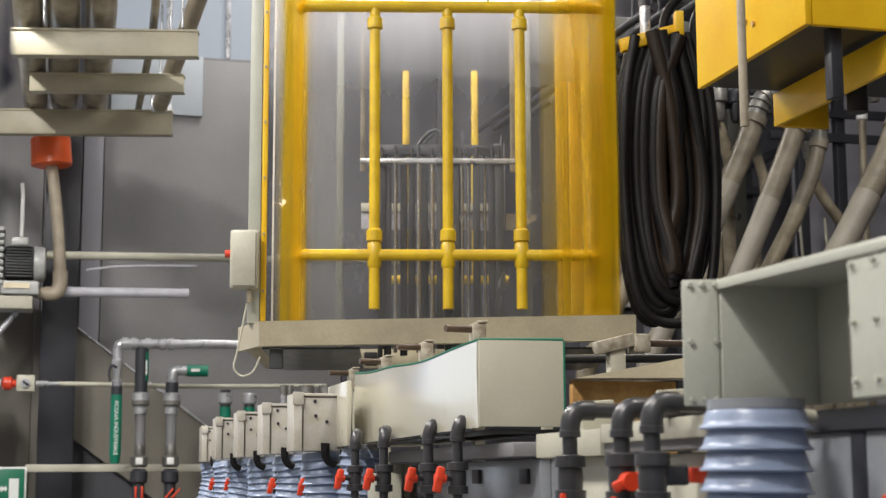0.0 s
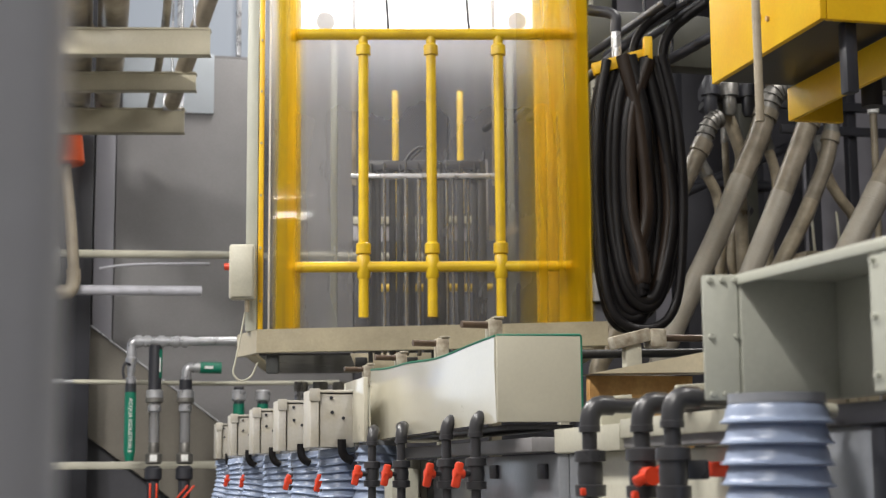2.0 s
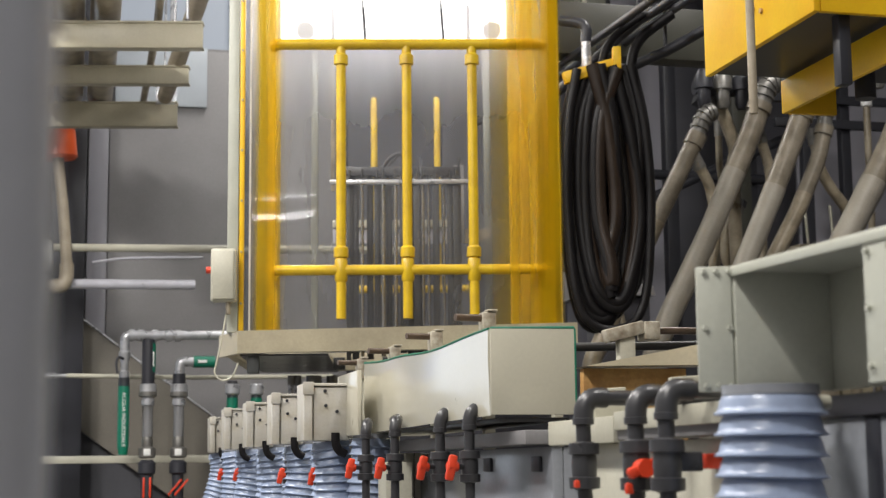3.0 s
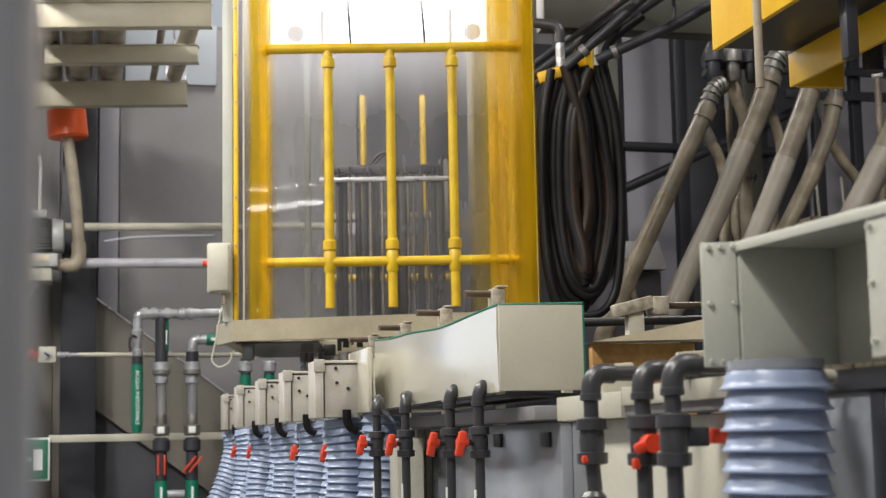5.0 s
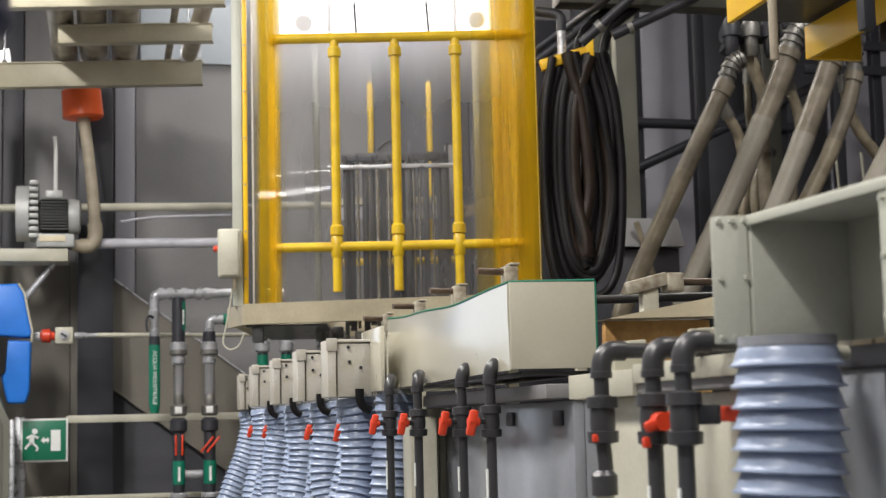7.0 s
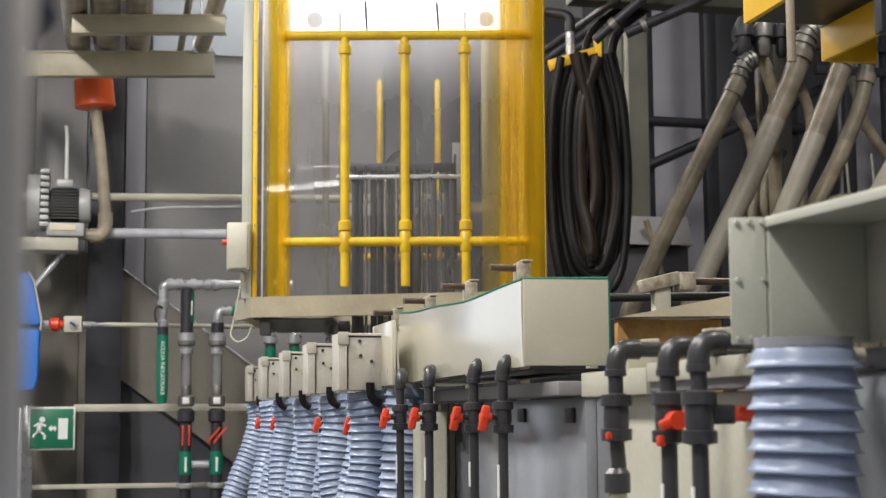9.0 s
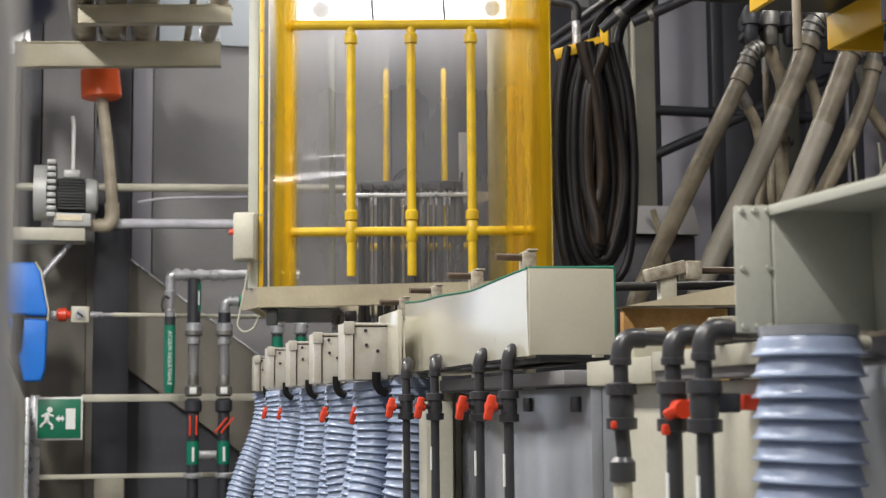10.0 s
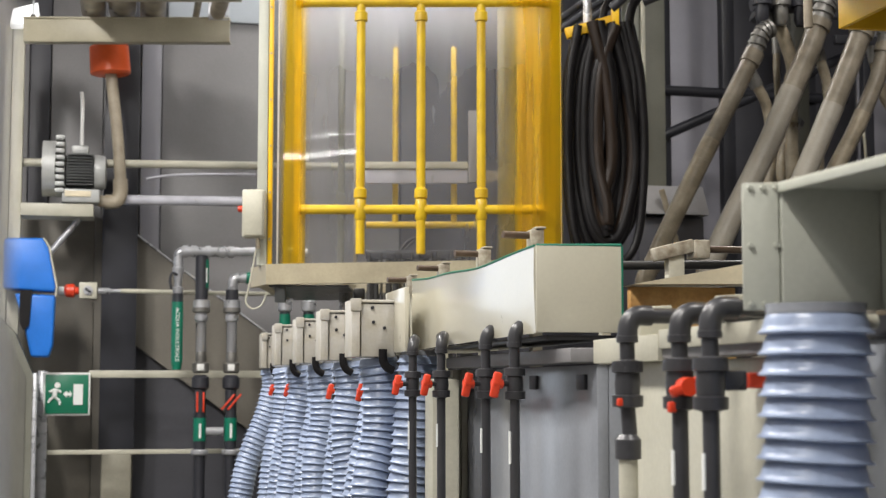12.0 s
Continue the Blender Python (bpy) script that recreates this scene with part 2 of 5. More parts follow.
def part(name, bm, mat, parent=None, label="", smooth=True):
    """One mesh object under a thing or a part; bm is in world metres."""
    me = bpy.data.meshes.new(name)
    if parent:
        bmesh.ops.translate(bm, verts=bm.verts, vec=-origin(parent))
    bm.normal_update()
    bm.to_mesh(me)
    bm.free()
    for p in me.polygons:
        p.use_smooth = smooth
    me.materials.append(mat)
    ob = new(name, me)
    if smooth:
        me.set_sharp_from_angle(angle=radians(38))
    if parent:
        ob.parent = parent
    return tagged(ob, label)


def merge(bm, other):
    me = bpy.data.meshes.new("temporary")
    other.to_mesh(me)
    other.free()
    bm.from_mesh(me)
    bpy.data.meshes.remove(me)
    return bm


def box(x0, x1, y0, y1, z0, z1, bev=0.004, bm=None, turn=None):
    b = bmesh.new()
    bmesh.ops.create_cube(b, size=1)
    bmesh.ops.scale(b, verts=b.verts, vec=(abs(x1 - x0), abs(y1 - y0), abs(z1 - z0)))
    if bev:
        bmesh.ops.bevel(b, geom=b.edges[:], offset=bev, segments=2, affect="EDGES", profile=0.5)
    if turn:
        bmesh.ops.transform(b, matrix=pose(0, 0, 0, *turn), verts=b.verts)
    bmesh.ops.translate(b, verts=b.verts, vec=((x0 + x1) / 2, (y0 + y1) / 2, (z0 + z1) / 2))
    return b if bm is None else merge(bm, b)


def rod(a, b, r, bm=None, seg=16, r2=None):
    a, b = Vector(a), Vector(b)
    c = bmesh.new()
    bmesh.ops.create_cone(c, cap_ends=True, segments=seg, radius1=r, radius2=r if r2 is None else r2, depth=(b - a).length)
    q = (b - a).to_track_quat("Z", "Y").to_matrix().to_4x4()
    bmesh.ops.transform(c, matrix=Matrix.Translation((a + b) / 2) @ q, verts=c.verts)
    return c if bm is None else merge(bm, c)


def smooth_line(points, steps=8):
    """A Catmull-Rom line through the points."""
    p = [Vector(v) for v in points]
    p = [2 * p[0] - p[1], *p, 2 * p[-1] - p[-2]]
    out = []
    for i in range(1, len(p) - 2):
        for k in range(steps):
            t = k / steps
            out.append(0.5 * (2 * p[i] + (p[i + 1] - p[i - 1]) * t + (2 * p[i - 1] - 5 * p[i] + 4 * p[i + 1] - p[i + 2]) * t * t
                              + (3 * p[i] - p[i - 1] - 3 * p[i + 1] + p[i + 2]) * t ** 3))
    return out + [p[-2]]


def tube(points, radii, bm=None, seg=14):
    """A round tube along a line; radii: one number or one for each point."""
    c = bmesh.new()
    pts = [Vector(v) for v in points]
    radii = [radii] * len(pts) if isinstance(radii, (int, float)) else radii
    side, rings = None, []
    for i, p in enumerate(pts):
        d = (pts[min(i + 1, len(pts) - 1)] - pts[max(i - 1, 0)]).normalized()
        if side is None:
            side = d.orthogonal().normalized()
        side = (side - d * side.dot(d)).normalized()
        up = d.cross(side)
        rings.append([c.verts.new(p + radii[i] * (math.cos(a) * side + math.sin(a) * up)) for a in [2 * math.pi * k / seg for k in range(seg)]])
    for r0, r1 in zip(rings, rings[1:]):
        for k in range(seg):
            c.faces.new((r0[k], r0[(k + 1) % seg], r1[(k + 1) % seg], r1[k]))
    c.faces.new(rings[0][::-1])
    c.faces.new(rings[-1])
    return c if bm is None else merge(bm, c)


def lathe(profile, at, bm=None, seg=24):
    """Rings of (radius, height) about an upright axis."""
    return tube([(at[0], at[1], at[2] + h) for _, h in profile], [r for r, _ in profile], bm, seg)


def plate(outline, y0, y1, bm=None):
    """A plate in the x-z plane with the outline given, from y0 to y1."""
    c = bmesh.new()
    f = c.faces.new([c.verts.new((x, y0, z)) for x, z in outline])
    ext = bmesh.ops.extrude_face_region(c, geom=[f])
    bmesh.ops.translate(c, verts=[v for v in ext["geom"] if isinstance(v, bmesh.types.BMVert)], vec=(0, y1 - y0, 0))
    bmesh.ops.recalc_face_normals(c, faces=c.faces)
    return c if bm is None else merge(bm, c)


def prism(outline, z0, z1):
    """An upright block over an outline in the x-y plane."""
    c = bmesh.new()
    f = c.faces.new([c.verts.new((x, y, z0)) for x, y in outline])
    ext = bmesh.ops.extrude_face_region(c, geom=[f])
    bmesh.ops.translate(c, verts=[v for v in ext["geom"] if isinstance(v, bmesh.types.BMVert)], vec=(0, 0, z1 - z0))
    bmesh.ops.recalc_face_normals(c, faces=c.faces)
    return c


def side_plate(outline, x0, x1, bm=None):
    """A plate in the y-z plane with the outline given, from x0 to x1."""
    c = bmesh.new()
    f = c.faces.new([c.verts.new((x0, y, z)) for y, z in outline])
    ext = bmesh.ops.extrude_face_region(c, geom=[f])
    bmesh.ops.translate(c, verts=[v for v in ext["geom"] if isinstance(v, bmesh.types.BMVert)], vec=(x1 - x0, 0, 0))
    bmesh.ops.recalc_face_normals(c, faces=c.faces)
    return c if bm is None else merge(bm, c)


def words(text, at, size, turn, mat, parent, name="lettering"):
    """Flat lettering in the built-in font, turned into a mesh."""
    cu = bpy.data.curves.new(name, "FONT")
    cu.body, cu.size, cu.align_x, cu.align_y, cu.extrude = text, size, "CENTER", "CENTER", 0.0008
    tmp = bpy.data.objects.new(name, cu)
    scene.collection.objects.link(tmp)
    me = bpy.data.meshes.new_from_object(tmp.evaluated_get(bpy.context.evaluated_depsgraph_get()))
    bpy.data.objects.remove(tmp)
    bm = bmesh.new()
    bm.from_mesh(me)
    bpy.data.meshes.remove(me)
    bmesh.ops.transform(bm, matrix=pose(*at, *turn), verts=bm.verts)
    return part(name, bm, mat, parent, smooth=False)


# ---------------------------------------------------------------- the hall
def hall():
    f = part("floor", box(-4, 8, -4, 12.6, -0.2, 0.0, 0), CONCRETE, None, "grey concrete hall floor", False)
    tagged(f, category="floor", kind="structure")
    c = part("ceiling", box(-4, 8, -4, 12.6, 6.5, 6.7, 0), WALL, None, "dark hall ceiling", False)
    tagged(c, category="ceiling", kind="structure")
    for name, args in (("wall_west", (-4.2, -4, -4, 12.6, 0, 6.5)), ("wall_east", (8, 8.2, -4, 12.6, 0, 6.5)), ("wall_south", (-4, 8, -4.2, -4, 0, 6.5))):
        tagged(part(name, box(*args, 0), WALL, None, "dark grey panelled hall wall", False), category="wall", kind="structure")
    w = thing("wall_north", (0, 12.3, 0), "dark grey panelled end wall of the hall", "wall", kind="structure")
    part("backing", box(-4, 8, 12.3, 12.5, 0, 4.84, 0, box(-4, 0.3, 12.3, 12.5, 4.84, 6.5, 0, box(1.75, 8, 12.3, 12.5, 4.84, 6.5, 0))), WALL, w, smooth=False)
    # upright wall panels of unequal width, some bluish
    edges = [-4.0, -2.6, -1.55, -0.72, -0.56, -0.16, 0.13, 0.29, 2.2, 3.0, 3.9]
    for i, (a, b) in enumerate(zip(edges, edges[1:])):
        part("panel", box(a + 0.004, b - 0.004, 12.21 if i in (3, 6) else 12.24, 12.3, 0, 4.80, 0.006), {3: WALLD, 6: WALLC, 8: WALLD, 9: WALLD}.get(i, WALL), w)
    for a, b in ((3.92, 4.50), (4.52, 4.97), (4.99, 5.5), (5.52, 6.2), (6.22, 7.9)):
        part("panel", box(a, b, 12.22, 12.3, 0, 6.4, 0.006), WALLB if a in (4.52, 6.22) else WALLD, w)
    part("pale_panel", box(0.33, 1.05, 12.20, 12.235, 4.33, 4.82, 0.004), PALE, w, "pale blue-grey panel")
    w2 = thing("window_2", (-1.45, 12.2, 1.0), "tall daylight window at the aisle end", "window", kind="structure")
    part("pane", box(-2.9, -1.06, 12.205, 12.225, 1.0, 3.4, 0), DAYLIGHT, w2, smooth=False)
    for x in (-2.92, -1.98, -1.04):
        part("window_frame", box(x - 0.03, x + 0.03, 12.16, 12.20, 0.95, 3.45, 0.004), GALV, w2)
    win = thing("window_1", (1.0, 12.4, 4.85), "bright high window over the end wall", "window", kind="structure")
    part("pane", box(0.3, 1.75, 12.42, 12.44, 4.84, 6.5, 0), SKYPANE, win, smooth=False)
    for x in (0.30, 0.78, 1.26, 1.74):
        part("window_frame", box(x - 0.02, x + 0.02, 12.34, 12.41, 4.86, 6.5, 0.004), GALV, win)


def luminaires():
    """Ceiling luminaires added out of view: a strong row over the aisle, a weaker one over the tanks."""
    # the first follows from the shadow in the duct, the others are added fill
    for x, y, z, watts in ((-2.2, 0.4, 6.25, 345), (-1.5, 4.2, 5.7, 215), (-1.6, 7.3, 5.2, 275), (-3.2, -2.4, 6.25, 80), (2.2, 1.6, 6.34, 118), (4.0, 6.4, 6.34, 135), (1.6, 10.9, 6.34, 62)):
        t = thing("ceiling_light", (x, y, z), "long white ceiling luminaire, added out of view", "ceiling light", "hall luminaires")
        part("housing", box(x - 0.16, x + 0.16, y - 0.75, y + 0.75, z + 0.04, z + 0.14, 0.01), WHITE, t)
        part("diffuser", box(x - 0.14, x + 0.14, y - 0.73, y + 0.73, z + 0.01, z + 0.04, 0.006), LAMP, t)
        if z < 6.3:
            for dy in (-0.6, 0.6):
                part("hanger", rod((x, y + dy, z + 0.14), (x, y + dy, 6.5), 0.006), GALV, t)
        la = bpy.data.lights.new("ceiling_lamp", "AREA")
        la.shape, la.size, la.size_y, la.energy, la.color = "RECTANGLE", 0.3, 1.5, watts, (1.0, 0.965, 0.92)
        lo = new("ceiling_lamp", la)
        lo.location = (x, y, z - 0.01)


def tube_lamps():
    """Bare tubes across the hall behind the lens."""
    for x0, x1, y, z, r in ((-2.60, -1.50, -1.9, 4.29, 0.03), (-2.75, -1.85, -3.1, 4.72, 0.010)):
        t = thing("tube_lamp", ((x0 + x1) / 2, y, z), "bare white tube lamp on a batten", "tube lamp", "tube lamps")
        part("batten", box(x0, x1, y - 0.04, y + 0.04, z + 0.03, z + 0.09, 0.006), WHITE, t)
        part("tube_glass", rod((x0 + 0.03, y + 0.02, z), (x1 - 0.03, y + 0.02, z), r), TUBE, t)
        for x in (x0 + 0.1, x1 - 0.1):
            part("chain", rod((x, y, z + 0.09), (x, y, 6.5), 0.005), GALV, t)


def column():
    t = thing("steel_column", (0, 11.75, 0), "black painted steel column on a pale concrete plinth", "column")
    part("shaft", box(-0.14, 0.115, 11.6, 11.85, 0.96, 6.5, 0.006), BLACK, t)
    part("plinth", box(-0.12, 0.10, 11.6, 11.85, 0, 0.96, 0.02), PLINTH, t, "pale plinth")


def sloped_panel():
    t = thing("stair_panel", (0, 11.98, 0), "taupe sheet-metal panels with a sloping stair stringer", "stair panel")
    part("panel", box(-1.0, -0.2, 11.95, 12.0, 0, 2.72, 0.004), TAUPE, t)
    part("panel", plate([(-0.196, 0), (0.11, 0), (0.11, 2.6), (-0.196, 2.72)], 11.95, 12.0), TAUPE, t)
    part("stringer", plate([(0.113, 2.58), (1.9, 1.25), (1.9, 0.42), (0.113, 1.75)], 11.94, 12.0), TAUPE, t)
    # shade below the stringer, put in as a dark sheet
    part("understair_shade", plate([(0.113, 0), (1.9, 0), (1.9, 0.416), (0.113, 1.746)], 12.02, 12.05), WALLD, t, "dark sheet standing in for the shade under the stair")
    part("edge_strip", tube([(0.113, 11.93, 2.585), (1.9, 11.93, 1.255)], 0.008), GALV, t)


def post_and_rails():
    t = thing("aluminium_frame", (-0.76, 11.25, 0), "cream aluminium profile frame with horizontal rails", "frame")
    bm = box(-0.84, -0.79, 11.2, 11.3, 0, 4.0, 0.004)
    part("post", box(-0.785, -0.70, 11.2, 11.3, 0, 4.0, 0.004, bm), CREAM, t)
    part("post", box(-0.56, -0.49, 11.25, 11.3, 0, 1.55, 0.004), GALV, t)
    part("rail", tube([(-0.70, 11.3, 3.03), (2.6, 11.3, 3.08)], 0.029), CREAM, t)
    part("rail", tube([(0.0, 11.32, 2.78), (0.90, 11.32, 2.79)], 0.036), PALEPIPE, t, "pale lilac-grey rail")
    part("slack_wire", tube(smooth_line([(0.17, 11.6, 2.975), (0.35, 11.6, 3.005), (0.60, 11.6, 3.02), (0.98, 11.6, 3.03)], 5), 0.010), PALEPIPE, t)
    part("rail", box(-0.21, 1.9, 11.25, 11.30, 1.50, 1.552, 0.004), CREAM, t)
    part("rail", box(-0.49, 1.9, 11.26, 11.30, 0.96, 0.992, 0.004), CREAM, t)
    part("arm", box(-0.70, -0.20, 11.15, 11.45, 2.635, 2.725, 0.006), CREAM, t, "cream shelf arm")
    part("brace", tube([(-0.30, 11.3, 2.635), (-0.55, 11.3, 2.32)], 0.022), GALV, t)


def pull_cord():
    t = thing("pull_cord_switch", (-0.3, 11.2, 2.1), "grey pull-cord emergency stop with red button and rope", "emergency stop")
    part("body", box(-0.30, -0.175, 11.14, 11.24, 2.055, 2.17, 0.008), CREAM, t)
    part("knob", rod((-0.238, 11.139, 2.112), (-0.238, 11.125, 2.112), 0.033), GALV, t)
    part("key_slot", box(-0.262, -0.214, 11.118, 11.126, 2.104, 2.12, 0.002, turn=(0, 35, 0)), BLACK, t)
    part("button", tube([(-0.302, 11.19, 2.112), (-0.325, 11.19, 2.112), (-0.335, 11.19, 2.112), (-0.385, 11.19, 2.112), (-0.40, 11.19, 2.112)],
                        [0.025, 0.028, 0.048, 0.046, 0.03], seg=20), RED, t)
    part("collar", rod((-0.405, 11.19, 2.112), (-0.44, 11.19, 2.112), 0.028), WHITE, t)
    part("spring", tube([(-0.17, 11.19, 2.112), (-0.09, 11.19, 2.112), (-0.08, 11.19, 2.112), (0.0, 11.19, 2.114)], [0.022, 0.022, 0.014, 0.014]), GALV, t)
    t.location.x += 0.012
    part("rope", tube([(0.0, 11.19, 2.114), (0.9, 11.19, 2.105), (1.9, 11.19, 2.118)], 0.016), CREAM, t)


def exit_sign():
    t = thing("exit_sign", (-0.38, 11.24, 1.38), "green emergency exit sign with white border", "exit sign")
    part("panel", box(-0.54, -0.22, 11.215, 11.23, 1.235, 1.535, 0.004), WHITE, t, "white sign border")
    part("field", box(-0.527, -0.233, 11.205, 11.214, 1.248, 1.522, 0.002), SIGNG, t, "green sign field")
    part("door_mark", box(-0.335, -0.27, 11.199, 11.204, 1.31, 1.455, 0), LETTER, t, smooth=False)
    bm = plate([(-0.405, 1.385), (-0.38, 1.41), (-0.38, 1.395), (-0.36, 1.395), (-0.36, 1.41), (-0.345, 1.385), (-0.36, 1.36), (-0.36, 1.375), (-0.38, 1.375), (-0.38, 1.36)], 11.199, 11.204)
    part("arrow_mark", bm, LETTER, t, smooth=False)
    bm = tube([(-0.46, 11.201, 1.42), (-0.465, 11.201, 1.37)], 0.018)
    for a, b in (((-0.465, 1.37), (-0.425, 1.335)), ((-0.465, 1.37), (-0.50, 1.34)), ((-0.50, 1.34), (-0.505, 1.325)), ((-0.46, 1.42), (-0.50, 1.40)), ((-0.46, 1.42), (-0.42, 1.40)), ((-0.425, 1.335), (-0.43, 1.31))):
        tube([(a[0], 11.201, a[1]), (b[0], 11.201, b[1])], 0.009, bm)
    rod((-0.445, 11.207, 1.447), (-0.445, 11.198, 1.447), 0.020, bm)
    part("running_mark", bm, LETTER, t)
    t.location.x += 0.022


def side_blower():
    t = thing("side_channel_blower", (-0.36, 11.3, 2.725), "grey side-channel blower with finned dark motor on a shelf", "blower")
    bm = rod((-0.56, 11.3, 2.99), (-0.47, 11.3, 2.99), 0.20, seg=28)
    part("impeller_housing", bm, BLOWER, t)
    for k in range(9):
        z = 2.80 + 0.047 * k
        part("housing_rib", box(-0.47, -0.405, 11.12, 11.45, z, z + 0.033, 0.008), BLOWER, t)
    part("motor", rod((-0.40, 11.3, 2.97), (-0.20, 11.3, 2.97), 0.115, seg=28), MOTOR, t)
    for k in range(11):
        z = 2.865 + 0.021 * k
        part("cooling_fin", box(-0.39, -0.21, 11.165, 11.435, z, z + 0.007, 0), MOTOR, t, smooth=False)
    part("fan_cover", tube([(-0.20, 11.3, 2.97), (-0.19, 11.3, 2.97), (-0.125, 11.3, 2.97), (-0.115, 11.3, 2.97)], [0.125, 0.13, 0.12, 0.09], seg=28), BLOWER, t)
    part("terminal_box", box(-0.36, -0.24, 11.2, 11.34, 3.09, 3.15, 0.012), BLOWER, t)
    part("outlet", box(-0.42, -0.16, 11.14, 11.36, 2.735, 2.83, 0.012), BLOWER, t, "grey outlet silencer")
    part("label", box(-0.40, -0.22, 11.13, 11.139, 2.775, 2.815, 0), WARMC, t, "small faded yellow label", False)


def vent_pipe():
    t = thing("vent_pipe", (-0.02, 11.25, 2.77), "dusty beige elbow pipe topped by an orange cap", "vent pipe")
    line = [(-0.17, 11.25, 2.76), (-0.08, 11.25, 2.755), (-0.03, 11.25, 2.78), (-0.015, 11.25, 2.86), (-0.045, 11.25, 3.25), (-0.10, 11.25, 3.70)]
    part("pipe", tube(smooth_line(line, 6), 0.042), BEIGEPIPE, t)
    part("elbow", tube(smooth_line([(-0.12, 11.25, 2.755), (-0.06, 11.25, 2.757), (-0.03, 11.25, 2.78), (-0.015, 11.25, 2.84), (-0.018, 11.25, 2.92)], 6), 0.052), BEIGEPIPE, t)
    part("cap", tube([(-0.10, 11.25, 3.68), (-0.1005, 11.25, 3.69), (-0.115, 11.25, 3.88), (-0.1155, 11.25, 3.89)], [0.13, 0.145, 0.14, 0.12], seg=28), ORANGE, t, "orange plastic cap")
    part("gauge_tube", tube([(-0.30, 11.55, 3.05), (-0.30, 11.55, 3.52), (-0.31, 11.55, 3.60)], 0.014), WHITE, t)


def blue_cover():
    t = thing("blue_case", (-0.6, 11.1, 1.65), "bright blue plastic case with a black strap", "case")
    bm = plate([(-0.80, 2.46), (-0.53, 2.465), (-0.49, 2.40), (-0.44, 2.13), (-0.445, 2.09), (-0.80, 2.11)], 11.0, 11.2)
    bmesh.ops.bevel(bm, geom=bm.edges[:], offset=0.02, segments=3, affect="EDGES", profile=0.5)
    part("lid", bm, BLUE, t)
    bm = plate([(-0.72, 2.08), (-0.445, 2.07), (-0.455, 1.72), (-0.48, 1.64), (-0.60, 1.64), (-0.66, 1.90)], 11.02, 11.2)
    bmesh.ops.bevel(bm, geom=bm.edges[:], offset=0.02, segments=3, affect="EDGES", profile=0.5)
    part("body", bm, BLUE, t)
    part("strap", plate([(-0.68, 2.10), (-0.60, 2.10), (-0.615, 1.86), (-0.65, 1.82), (-0.68, 1.88)], 11.0, 11.02), RUBBER, t, smooth=False)
    part("trim", tube([(-0.53, 11.0, 2.465), (-0.49, 11.0, 2.40), (-0.435, 11.0, 2.13), (-0.44, 11.0, 2.06)], 0.008), CREAM, t)


def ball_valve(bm_body, x, y, z, r):
    """Body, unions and pipe ends of an upright ball valve."""
    return lathe([(r * 1.25, -3.1 * r), (r * 1.35, -3.0 * r), (r * 2.0, -2.9 * r), (r * 2.05, -1.5 * r), (r * 1.6, -1.4 * r), (r * 1.7, 0.0), (r * 1.6, 1.4 * r), (r * 2.05, 1.5 * r), (r * 2.0, 2.9 * r), (r * 1.35, 3.0 * r), (r * 1.25, 3.1 * r)],
                 (x, y, z), bm_body, 20)


